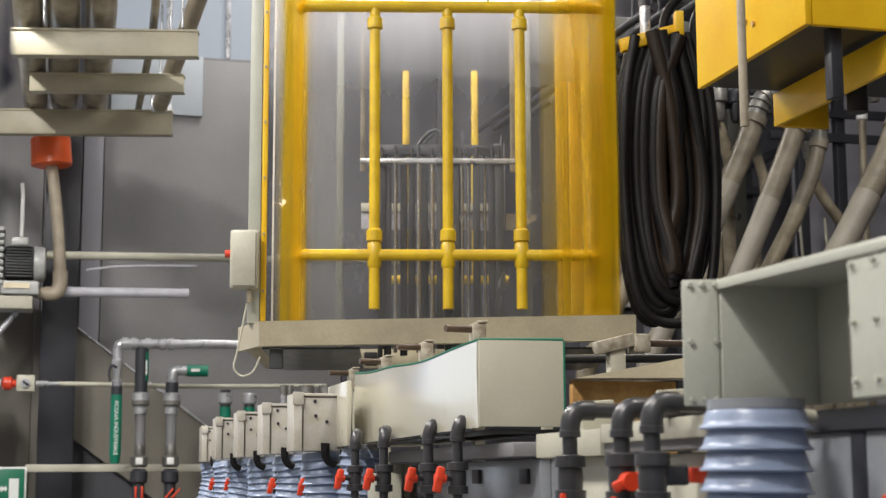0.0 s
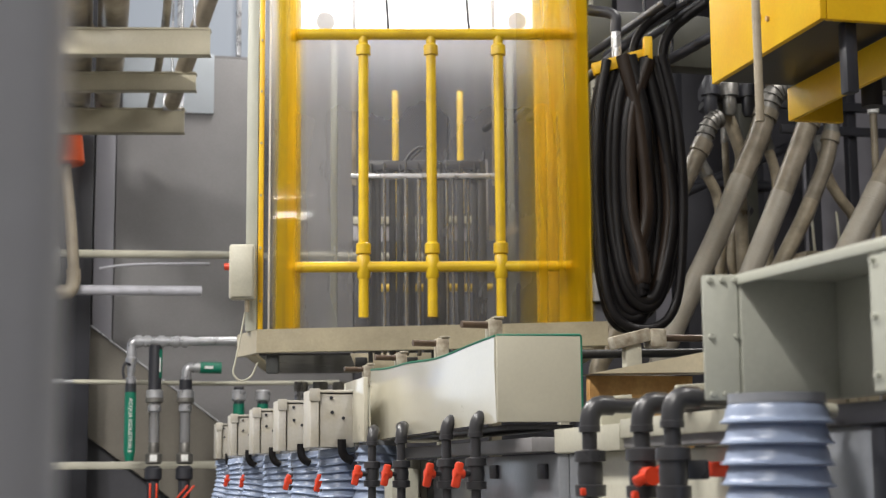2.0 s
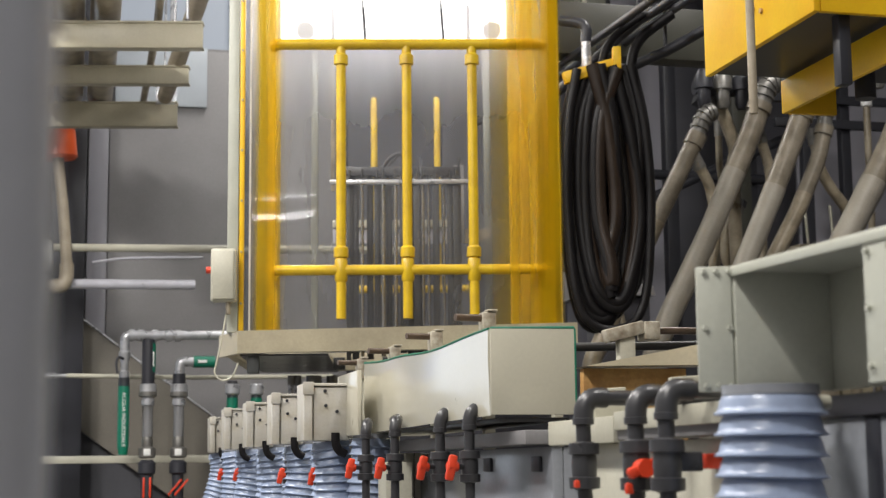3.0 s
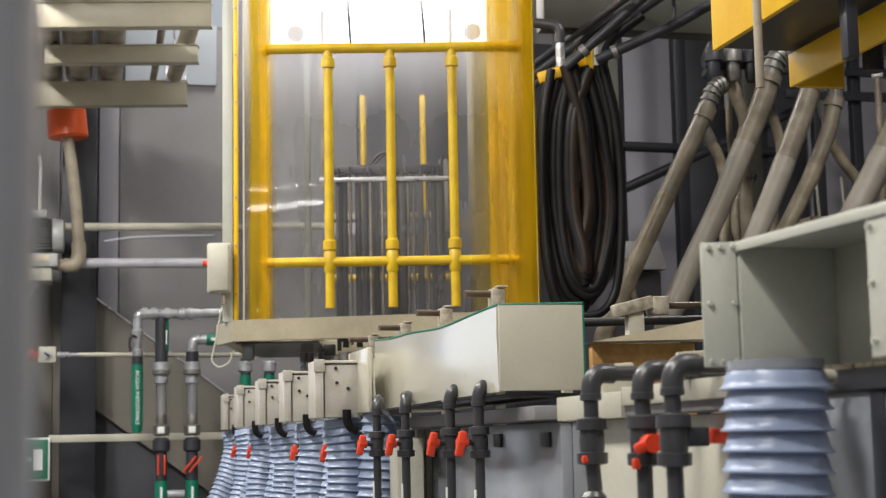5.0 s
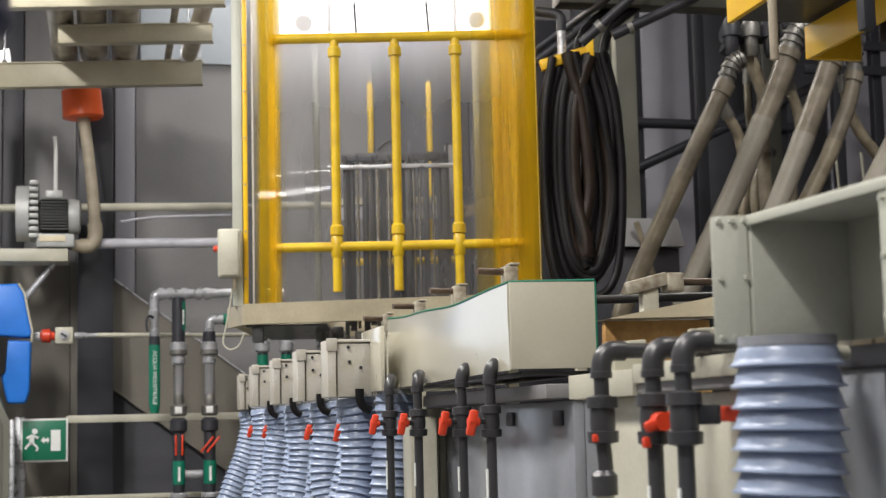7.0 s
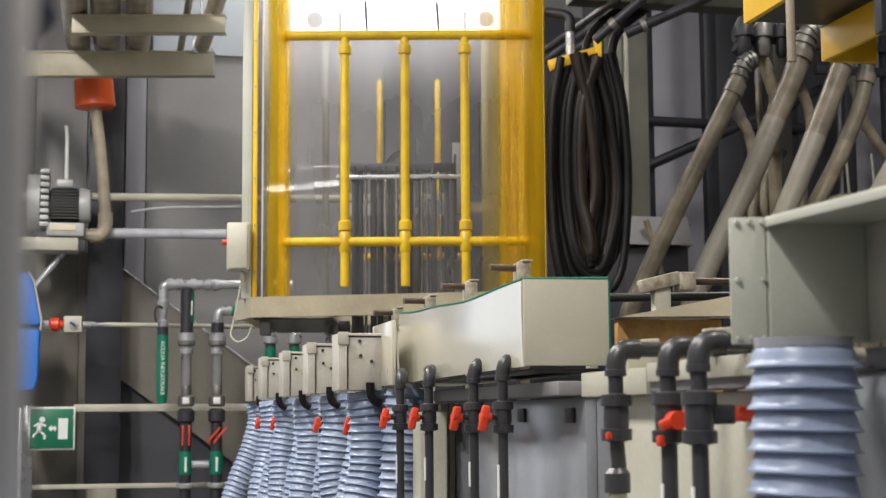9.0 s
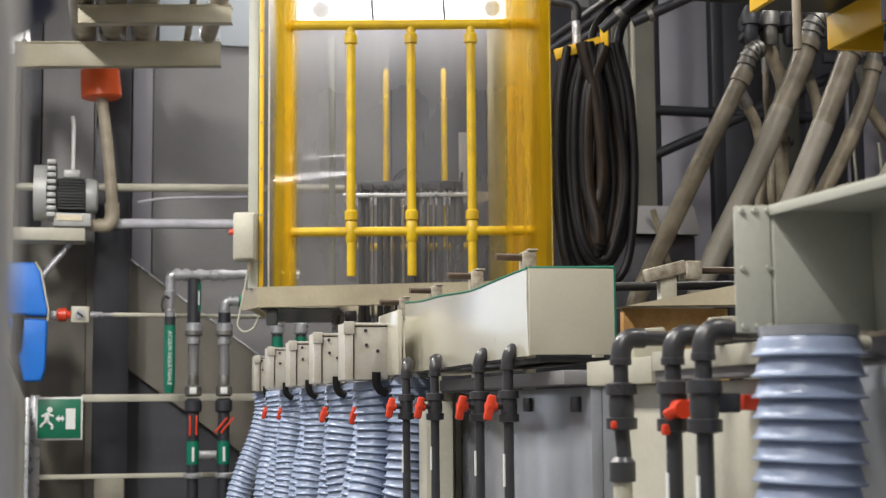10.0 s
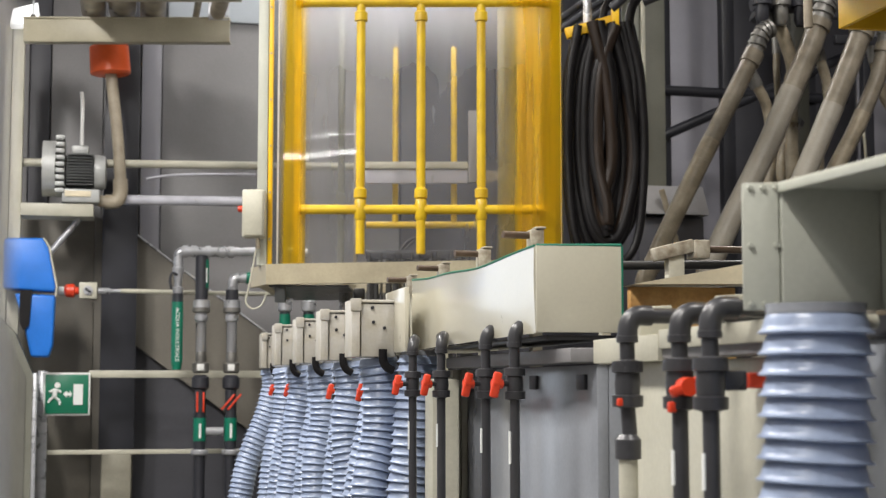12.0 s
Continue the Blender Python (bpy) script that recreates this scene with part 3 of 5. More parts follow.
def pipework():
    """Process-water pipes with flow meters beside the stair panel."""
    y = 11.0
    t = thing("water_pipework", (0.55, y, 0.7), "galvanised and black pipes with two clear flow meters", "pipework")
    part("header", tube(smooth_line([(0.393, y, 2.26), (0.393, y, 2.34), (0.40, y, 2.375), (0.44, y, 2.388), (0.6, y, 2.388), (0.98, y, 2.395), (1.3, y, 2.395)], 5), 0.032), GALV, t)
    for x in (0.44, 0.50, 0.60, 0.70, 0.76):
        part("socket", rod((x - 0.02, y, 2.388), (x + 0.02, y, 2.388), 0.042), GALV, t)
    part("tap", lathe([(0.02, -0.14), (0.036, -0.13), (0.036, -0.09), (0.024, -0.08), (0.03, 0.0), (0.04, 0.02), (0.04, 0.05), (0.028, 0.06)], (0.393, y, 2.22)), GALV, t)
    part("tap_lever", tube(smooth_line([(0.385, y - 0.03, 2.22), (0.35, y - 0.05, 2.23), (0.335, y - 0.05, 2.18), (0.345, y - 0.05, 2.12)], 4), 0.009), BLACK, t)
    part("branch", tube(smooth_line([(0.776, y, 2.08), (0.776, y, 2.16), (0.79, y, 2.20), (0.84, y, 2.205), (1.0, y, 2.205)], 5), 0.034), GALV, t)
    part("label_band", rod((0.87, y, 2.205), (1.02, y, 2.205), 0.042), GREEN, t, "green pipe label")
    s = part("label_pipe", rod((0.392, y, 1.62), (0.392, y, 2.03), 0.040, seg=20), GREEN, t, "green pipe label with white lettering")
    part("label_tip", rod((0.392, y, 1.555), (0.392, y, 1.62), 0.03, r2=0.04), GREEN, t)
    part("pipe_top", rod((0.392, y, 2.03), (0.392, y, 2.09), 0.038), BLACK, t)
    words("ACQUA INDUSTRIALE", (0.392, y - 0.042, 1.80), 0.038, (90, 90, 0), LETTER, s)
    for x in (0.558, 0.772):
        part("riser", tube([(x, y, 2.36 if x < 0.6 else 2.12), (x, y, 2.03)], 0.045), BLACK, t)
        part("union_nut", lathe([(0.05, 0), (0.062, 0.008), (0.062, 0.035), (0.05, 0.043)], (x, y, 1.955)), DULL, t)
        part("flow_label", box(x - 0.028, x + 0.02, y - 0.066, y - 0.060, 1.55, 1.595, 0.001), WHITE, t, "white meter label")
        part("union", lathe([(0.03, 0.0), (0.046, 0.01), (0.046, 0.05), (0.035, 0.055), (0.035, 0.085), (0.058, 0.09), (0.058, 0.15), (0.04, 0.16)], (x, y, 1.89)), GALV, t)
        part("flow_tube", rod((x, y, 1.68), (x, y, 1.90), 0.036, seg=20), ACRYL, t, "clear flow-meter tube")
        part("float_rod", rod((x, y, 1.68), (x, y, 1.90), 0.008), GALV, t)
        part("union", lathe([(0.04, 0.0), (0.058, 0.01), (0.058, 0.07), (0.036, 0.08), (0.04, 0.12), (0.03, 0.16)], (x, y, 1.53)), DULL, t)
        part("coupling", lathe([(0.03, 0.0), (0.06, 0.02), (0.06, 0.09), (0.04, 0.11)], (x, y, 1.41)), BLACK, t)
        part("drop_pipe", tube([(x, y, 1.42), (x, y, 0.0)], 0.040), BLACK, t)
        for dx in (-0.022, 0.022):
            part("red_stripe", box(x + dx - 0.007, x + dx + 0.007, y - 0.047, y - 0.036, 1.26, 1.40, 0.002, turn=(0, 40 if x > 0.6 else 0, 0)), RED, t)
        g = part("label_band", rod((x, y, 1.06), (x, y, 1.22), 0.045), GREEN, t, "green pipe label")
        part("letter_bar", box(x - 0.008, x + 0.008, y - 0.05, y - 0.044, 1.08, 1.18, 0), LETTER, g, smooth=False)
        part("clip", lathe([(0.05, 0), (0.062, 0.01), (0.062, 0.03), (0.05, 0.04)], (x, y, 0.96)), GALV, t)
    part("label_band", rod((0.578, y - 0.006, 2.13), (0.578, y - 0.006, 2.33), 0.030), GREEN, t, "green pipe label")
    part("letter_bar", box(0.586, 0.594, y - 0.043, y - 0.037, 2.17, 2.27, 0), LETTER, t, smooth=False)
    part("letter_bar", box(0.90, 0.96, y - 0.048, y - 0.043, 2.195, 2.215, 0), LETTER, t, smooth=False)
    for x, z1 in ((1.147, 2.07), (1.317, 2.02)):
        part("riser", tube([(x, y, z1), (x, y, 0)], 0.036), BLACK, t)
        part("label_band", rod((x, y, 1.86), (x, y, 1.95), 0.040), GREEN, t, "green pipe label")
        part("coupling", lathe([(0.04, 0), (0.052, 0.01), (0.052, 0.07), (0.04, 0.08)], (x, y, 1.97)), GALV, t)
    part("cross_pipe", tube([(0.60, y, 1.125), (0.72, y, 1.125)], 0.030), GALV, t)


def overhead_beams():
    for y, h, xl in ((8.6, 0.155, -0.72), (9.6, 0.118, -0.26), (10.6, 0.175, -0.72)):
        t = thing("tray_beam", (0.2, y, 3.9), "cream steel channel beam carrying ducts", "beam", "duct beams")
        bm = box(xl, 0.705, y, y + 0.012, 3.985 - h, 3.985, 0.003)
        box(xl, 0.705, y - 0.012, y + 0.08, 3.985 - 0.012, 3.985, 0.002, bm)
        box(xl, 0.705, y, y + 0.08, 3.985 - h, 3.985 - h + 0.008, 0.002, bm)
        skew = Matrix.Translation((0.705, y, 0)) @ pose(0, 0, 0, 0, 0, -11) @ Matrix.Translation((-0.705, -y, 0))
        bmesh.ops.transform(bm, matrix=skew, verts=bm.verts)
        part("channel", bm, BUFFBEAM, t)
        for x in (xl + 0.09, 0.62):
            yy = y + 0.05 + 0.19 * (0.705 - x)
            part("hanger_rod", rod((x, yy, 3.95), (x, yy, 6.5), 0.008), GALV, t)
            part("hanger_nut", rod((x, yy, 3.972), (x, yy, 4.01), 0.020, seg=6), DULL, t)
    for x, r in ((-0.235, 0.085), (-0.035, 0.095), (0.175, 0.088), (0.47, 0.024)):
        t = thing("air_duct", (x, 9.5, 3.97), "dusty beige plastic duct lying on the beams", "duct", "overhead ducts")
        part("duct_tube", tube(smooth_line([(x - 0.03, 7.9, 4.62), (x - 0.02, 8.25, 4.26), (x - 0.01, 8.7, 4.02 + r), (x, 9.6, 3.99 + r), (x + 0.01, 10.95, 3.99 + r)], 8), r, seg=20), GREYPIPE, t)
        part("joint_ring", rod((x, 9.1, 3.98 + r), (x, 9.18, 3.975 + r), r * 1.08, seg=20), BEIGEPIPE, t)
    t = thing("sloping_duct", (0.6, 9.6, 3.93), "slim sloping beige duct with an end flange", "duct", "overhead ducts")
    part("duct_tube", tube([(0.62, 10.6, 4.02), (0.64, 9.6, 4.03), (0.84, 8.4, 4.60)], 0.055), BEIGEPIPE, t)
    part("flange", box(0.56, 0.70, 10.60, 10.66, 3.967, 4.10, 0.004), GALV, t)


# ---------------------------------------------------------------- the plating line
def corrugated(points, r, pitch, depth):
    """Ribbed flexible hose along a line: sharp proud ribs, rounded valleys."""
    line = smooth_line(points, 12)
    dist = [0.0]
    for a, b in zip(line, line[1:]):
        dist.append(dist[-1] + (b - a).length)
    pts, rad = [], []
    n = int(dist[-1] / pitch)
    prof = ((0.0, 0.0), (0.10, 0.14), (0.30, 0.34), (0.55, 0.46), (0.74, 0.62), (0.86, 1.0), (0.93, 1.0), (0.97, 0.15))
    for k in range(n):
        for u, h in prof:
            s = (k + u) * pitch
            j = max(i for i in range(len(dist)) if dist[i] <= s)
            j = min(j, len(line) - 2)
            f = (s - dist[j]) / max(1e-6, dist[j + 1] - dist[j])
            pts.append(line[j].lerp(line[j + 1], f))
            rad.append(r - depth * (1 - h))
    return tube(pts, rad, seg=32)


def extraction_hose(points, r, pitch, group="extraction hoses"):
    t = thing("extraction_hose", points[-1], "blue-grey ribbed flexible extraction hose hanging beside the tanks", "hose", group)
    part("ribbed_tube", corrugated(points, r, pitch, r * 0.165), HOSE, t)
    part("collar", rod(points[0], Vector(points[0]) + Vector((0, 0, 0.016)), r * 0.86, seg=28), TANKB, t)
    return t


def hose_box(x, y, w, d):
    t = thing("hose_box", (x + w / 2, y, 1.55), "spattered pale plastic extraction box with black elbow", "extraction box", "extraction boxes")
    part("body", box(x + 0.035, x + w, y, y + d, 1.545, 1.729, 0.006), OLD, t)
    part("flange", box(x, x + 0.03, y - 0.012, y + d, 1.545, 1.742, 0.004), OLD, t)
    part("flange_cap", box(x - 0.004, x + 0.034, y - 0.018, y - 0.013, 1.702, 1.746, 0.003), OLD, t)
    part("lid", box(x + 0.02, x + w + 0.008, y - 0.006, y + d, 1.732, 1.742, 0.003), OLD, t)
    part("elbow", tube(smooth_line([(x + w * 0.70, y - 0.018, 1.572), (x + w * 0.70, y - 0.018, 1.548), (x + w * 0.70 + 0.003, y - 0.018, 1.528), (x + w * 0.70 + 0.014, y - 0.018, 1.510), (x + w * 0.70 + 0.036, y - 0.016, 1.498)], 5), 0.015), RUBBER, t)
    for dx, dz in ((0.5, 0.11), (0.75, 0.09), (0.48, 0.16)):
        part("bolt", rod((x + w * dx, y - 0.006, 1.555 + dz), (x + w * dx, y, 1.555 + dz), 0.006, seg=8), BLACK, t)


def hoses_and_boxes():
    spots = ((0.775, 5.25, 0.155), (0.768, 6.02, 0.125), (0.760, 6.80, 0.12), (0.735, 7.50, 0.12), (0.787, 8.80, 0.09))
    for x, y, w in spots:
        hose_box(x, y, w, 0.15)
    # depth along the line, x at the top and at knee height, and how far the hose wavers on its way
    runs = ((5.35, 0.898, 0.852, 0.010), (6.1, 0.906, 0.880, -0.008), (6.9, 0.902, 0.862, 0.010), (7.6, 0.882, 0.820, -0.006), (8.3, 0.880, 0.800, 0.006), (8.9, 0.868, 0.700, 0.004))
    for y, xt, xb, wave in runs:
        extraction_hose([(xt - 0.012, y, 1.545), (xt, y, 1.44), (xt * 0.72 + xb * 0.28 + wave, y, 1.27), (xb * 0.65 + xt * 0.35 - wave, y - 0.02, 1.10), (xb, y - 0.03, 0.92), (1.25 * xb - 0.25 * xt, y - 0.05, 0.6), (1.4 * xb - 0.4 * xt, y - 0.06, 0.0)], 0.074, 0.0285)
    for y, xt, xb in ((5.75, 0.950, 0.884), (6.5, 0.948, 0.905), (7.3, 0.936, 0.875), (8.0, 0.910, 0.824)):
        extraction_hose([(xt, y, 1.54), (xt, y, 1.35), (0.6 * xb + 0.4 * xt, y, 1.15), (xb, y, 0.95), (1.3 * xb - 0.3 * xt, y, 0.4), (1.3 * xb - 0.3 * xt, y, 0.0)], 0.074, 0.0285)
    extraction_hose([(1.01, 5.2, 1.55), (1.0, 5.2, 1.42), (0.985, 5.2, 1.2), (0.970, 5.2, 1.05), (0.95, 5.15, 0.4), (0.945, 5.15, 0.0)], 0.082, 0.031)
    for x, y in ((0.900, 5.65), (0.896, 6.45), (0.870, 7.9), (0.850, 8.5)):
        valve(x, y, 1.425, 0.012, 0.10, 1.425, 0.03, 14, "short", "far valves")
    # the near hoses under the big duct
    extraction_hose([(1.082, 2.28, 1.562), (1.080, 2.28, 1.42), (1.072, 2.28, 1.25), (1.062, 2.28, 1.05), (1.04, 2.27, 0.6), (1.03, 2.27, 0.0)], 0.0915, 0.0335)
    extraction_hose([(1.125, 1.72, 1.528), (1.125, 1.72, 1.42), (1.13, 1.72, 1.25), (1.13, 1.72, 1.05), (1.12, 1.72, 0.6), (1.12, 1.72, 0.0)], 0.083, 0.0335)


def cover_top(u):
    """The cover's upper edge: it dips near the front and lifts at the far end."""
    return 1.794 - 0.013 * math.sin(min(1, u / 0.62) * math.pi) + 0.020 * max(0, (u - 0.6) / 0.4) ** 1.5 + 0.002 * math.sin(u * 14)


def bow(u):
    """How far the loose sheet bulges into the aisle."""
    return 0.014 * math.sin(math.pi * min(1, u)) + 0.003 * math.sin(9 * u)


def green_edged_cover():
    t = thing("edge_cover", (1.1, 4.4, 1.56), "cream plastic cover over pipes with bright green edging", "cover")
    # the aisle side sags a little along its length
    ys = [3.71 + 0.1165 * i for i in range(15)]
    bm = bmesh.new()
    rows = []
    for i, y in enumerate(ys):
        u = i / 14
        top = cover_top(u)
        rows.append([bm.verts.new((x, y, z)) for x, z in ((1.01 - bow(u), 1.578 - 0.009 * u), (1.01 - bow(u) - 0.004 + 0.003 * math.sin(u * 8 + 1), 1.63), (1.01 - bow(u) - 0.004 + 0.004 * math.sin(u * 12), 1.72), (1.007 - bow(u), top), (1.011 - bow(u), top), (1.018 - bow(u), 1.69), (1.016 - bow(u), 1.58))])
    for a, b in zip(rows, rows[1:]):
        for k in range(7):
            bm.faces.new((a[k], a[(k + 1) % 7], b[(k + 1) % 7], b[k]))
    bm.faces.new(rows[0][::-1])
    bm.faces.new(rows[-1])
    bmesh.ops.recalc_face_normals(bm, faces=bm.faces)
    part("side_sheet", bm, COVER, t)
    part("front_sheet", box(1.01, 1.232, 3.700, 3.708, 1.580, 1.797, 0.002), COVER, t)
    part("top_sheet", box(1.02, 1.232, 3.712, 5.38, 1.745, 1.755, 0.002), COVER, t)
    part("end_panel", box(0.925, 1.01, 5.40, 5.43, 1.555, 1.775, 0.004), COVER, t)
    part("end_panel", box(0.925, 0.94, 5.05, 5.40, 1.56, 1.775, 0.003), COVER, t)
    edge = [(1.008 - bow(i / 14), y, cover_top(i / 14) + 0.002) for i, y in enumerate(ys)]
    part("green_edging", tube(edge, 0.0035, seg=8), GREEN, t, "bright green edging strip")
    part("green_edging", tube([(1.011, 3.703, 1.797), (1.232, 3.703, 1.801), (1.234, 3.703, 1.795), (1.234, 3.703, 1.58)], 0.0035, seg=8), GREEN, t, "bright green edging strip")


def valve(x, y, z, r, top, drop, side, handle_turn=0.0, elbow="none", group="line valves"):
    """An upright plastic ball valve on its pipe, with a red lever."""
    t = thing("ball_valve", (x, y, z - drop), "dark grey plastic ball valve and pipe with a red lever", "valve", group)
    b = ball_valve(None, x, y, z, r)
    part("valve_body", b, PVC, t)
    part("lower_pipe", tube([(x, y, z - 2.8 * r), (x + 0.004, y, z - drop)], r * 0.98), PVC, t)
    if elbow == "short":
        up = [(x, y, z + 2.8 * r), (x, y, z + top - 0.042), (x + 0.001, y, z + top - 0.026), (x + 0.007, y, z + top - 0.009), (x + 0.020, y + 0.003, z + top + 0.002), (x + 0.055, y + 0.006, z + top + 0.005)]
        if y > 4.5:  # turns away along the cover to its end panel
            up[3:] = [(x + 0.006, y + 0.008, z + top - 0.010), (x + 0.014, y + 0.03, z + top), (x + 0.022, y + 0.12, z + top + 0.002)]
    else:
        up = [(x, y, z + 2.8 * r), (x, y, z + top - 0.045), (x + 0.004, y, z + top - 0.016), (x + 0.02, y, z + top), (x + 0.05, y, z + top + 0.001), (x + 0.30, y + 0.03, z + top + 0.001)]
    part("upper_pipe", tube(smooth_line(up, 6), r), PVC, t)
    eb = [u for u in up[1:5]]
    part("elbow_fitting", tube(smooth_line(eb, 6), r * 1.32, seg=18), PVC, t)
    part("elbow_collar", lathe([(r, -0.008), (r * 1.42, -0.006), (r * 1.42, 0.006), (r, 0.008)], (x, y, z + top - 0.046)), PVC, t)
    if drop > 0.5:
        part("white_strip", box(x - r - 0.001, x - r + 0.003, y - 0.006, y + 0.006, z - 0.20 - 0.02 * math.sin(y * 9), z - 0.12, 0), LETTER, t, "thin white strip", False)
    if side:
        part("lever_stem", tube([(x, y, z), (x - side, y - 0.02, z)], r * 0.55), PVC, t)
        l = part("lever", box(x - side - 0.016, x - side + 0.006, y - 0.035, y - 0.015, z - 0.036, z + 0.030, 0.006, turn=(0, handle_turn, 0)), RED, t, "red valve lever")
        part("lever_hub", rod((x - side + 0.012, y - 0.02, z), (x - side - 0.014, y - 0.025, z), 0.013, seg=14), RED, l)
    return t


def valves():
    for x, y, s in ((0.934, 4.95, 0.052), (0.956, 4.6, 0.048), (0.977, 4.105, 0.052), (0.986, 3.826, 0.050)):
        valve(x, y, 1.453, 0.0135, 0.145, 1.453, s, 12, "short")
    v = valve(0.993, 2.95, 1.452, 0.0155, 0.135, 0.10, 0, 0, "long")
    part("end_cap", lathe([(0.018, -0.05), (0.026, -0.048), (0.026, -0.01), (0.018, 0.0)], (0.993, 2.95, 1.352)), PVC, v)
    part("clear_drain", rod((0.993, 2.95, 0.0), (0.993, 2.95, 1.31), 0.019), CREAM, v, "pale drain pipe")
    part("red_tab", box(0.965, 0.978, 2.925, 2.945, 1.408, 1.424, 0.003), RED, v)
    v = valve(1.002, 2.68, 1.452, 0.0155, 0.128, 1.452, 0, 0, "long")
    l = part("lever", box(0.965, 1.030, 2.625, 2.645, 1.437, 1.457, 0.006, turn=(0, -22, 0)), RED, v, "red valve lever")
    part("lever_hub", rod((1.0, 2.655, 1.447), (1.0, 2.622, 1.447), 0.017, seg=14), RED, l)
    part("red_tab", box(0.973, 0.987, 2.655, 2.672, 1.40, 1.42, 0.003), RED, v)
    v = valve(1.010, 2.55, 1.452, 0.0155, 0.132, 1.452, 0, 0, "long")
    part("actuator", box(1.03, 1.075, 2.54, 2.58, 1.44, 1.475, 0.004), PVC, v)


def tanks():
    # grey-blue tank under the cover, cream tanks before and behind it
    for name, y0, y1, mat, label in (("process_tank", 3.62, 5.06, TANKB, "grey-blue plastic process tank with cream rim"),
                                     ("process_tank", 2.46, 3.42, CREAM, "cream plastic process tank with a thick rim"),
                                     ("process_tank", 5.1, 7.4, CREAM, "cream plastic process tank with a thick rim"),
                                     ("process_tank", 7.5, 10.0, CREAM, "cream plastic process tank with a thick rim")):
        t = thing(name, (1.8, y0, 0), label, "tank", "plating tanks")
        x0 = 1.14 if y0 < 5 else 1.10
        part("side_wall", box(x0, x0 + 0.03, y0, y1, 0.15, 1.50, 0.005), mat, t)
        part("front_wall", box(x0 + 0.03, 2.55, y0, y0 + 0.03, 0.15, 1.50, 0.005), mat, t)
        part("back_wall", box(x0 + 0.03, 2.55, y1 - 0.03, y1, 0.15, 1.50, 0.005), mat, t)
        part("far_wall", box(2.52, 2.55, y0 + 0.03, y1 - 0.03, 0.15, 1.50, 0.005), mat, t)
        part("bottom", box(x0 + 0.03, 2.52, y0 + 0.03, y1 - 0.03, 0.15, 0.2, 0), mat, t)
        if y0 < 5:
            part("rim", box(x0 - (0.03 if y0 < 3 else 0.07), x0 + 0.06, y0 - 0.01, y1 + 0.01, 1.505, 1.540, 0.003), WALL, t, "grey tank rim")
        for y in (y0 + 0.05, y1 - 0.12):
            part("foot", box(x0 + 0.02, 2.5, y, y + 0.08, 0.0, 0.15, 0.004), CREAM, t)
    t = thing("tank_post", (1.03, 5.0, 0), "cream plastic support post between tanks", "post")
    part("post_body", box(1.0, 1.09, 4.95, 5.08, 0, 1.47, 0.006), CREAM, t)
    for y in (4.19, 3.73):
        c = thing("wall_clip", (1.13, y, 1.46), "small black clip on the tank wall", "clip", "tank wall clips")
        part("clip_body", box(1.13, 1.14, y - 0.035, y + 0.035, 1.438, 1.476, 0.003), BLACK, c)
    t = thing("pipe_tray", (1.05, 4.4, 1.55), "dark channel running under the cover", "tray")
    part("channel", box(1.04, 1.22, 3.72, 5.4, 1.562, 1.574, 0.002), PVC, t)
    # ledge with valve manifold near the open duct
    t = thing("tank_ledge", (1.1, 3.0, 1.56), "cream plastic ledge along the tank edge", "ledge")
    part("ledge_block", box(1.10, 1.24, 3.07, 3.52, 1.500, 1.556, 0.002), CREAM, t)
    part("ledge_strip", box(1.10, 1.24, 2.47, 3.065, 1.525, 1.564, 0.002), CREAM, t)
    part("ledge_tab", box(1.13, 1.21, 3.27, 3.30, 1.55, 1.625, 0.004, turn=(0, -4, 0)), CREAM, t)
    part("ledge_tab", box(1.20, 1.27, 2.98, 3.0, 1.555, 1.635, 0.004, turn=(0, -4, 0)), CREAM, t)
    b = thing("stained_board", (1.45, 3.95, 1.6), "brown stained board under a cream sloping flap", "board")
    part("board", box(1.34, 1.64, 3.95, 3.98, 1.20, 1.714, 0.003), RUST, b)
    # the warm light on the flap is put into its cream colour
    part("flap", plate([(1.33, 1.716), (1.69, 1.722), (1.69, 1.782), (1.66, 1.778)], 3.90, 4.02), WARMC, b)
    r = thing("red_knob", (1.12, 2.62, 1.458), "small red plastic knob on the tank wall", "knob")
    part("knob_body", box(1.105, 1.14, 2.60, 2.64, 1.444, 1.472, 0.005), RED, r)
    copy_thing(r, pose(1.20, 2.06, 1.415))


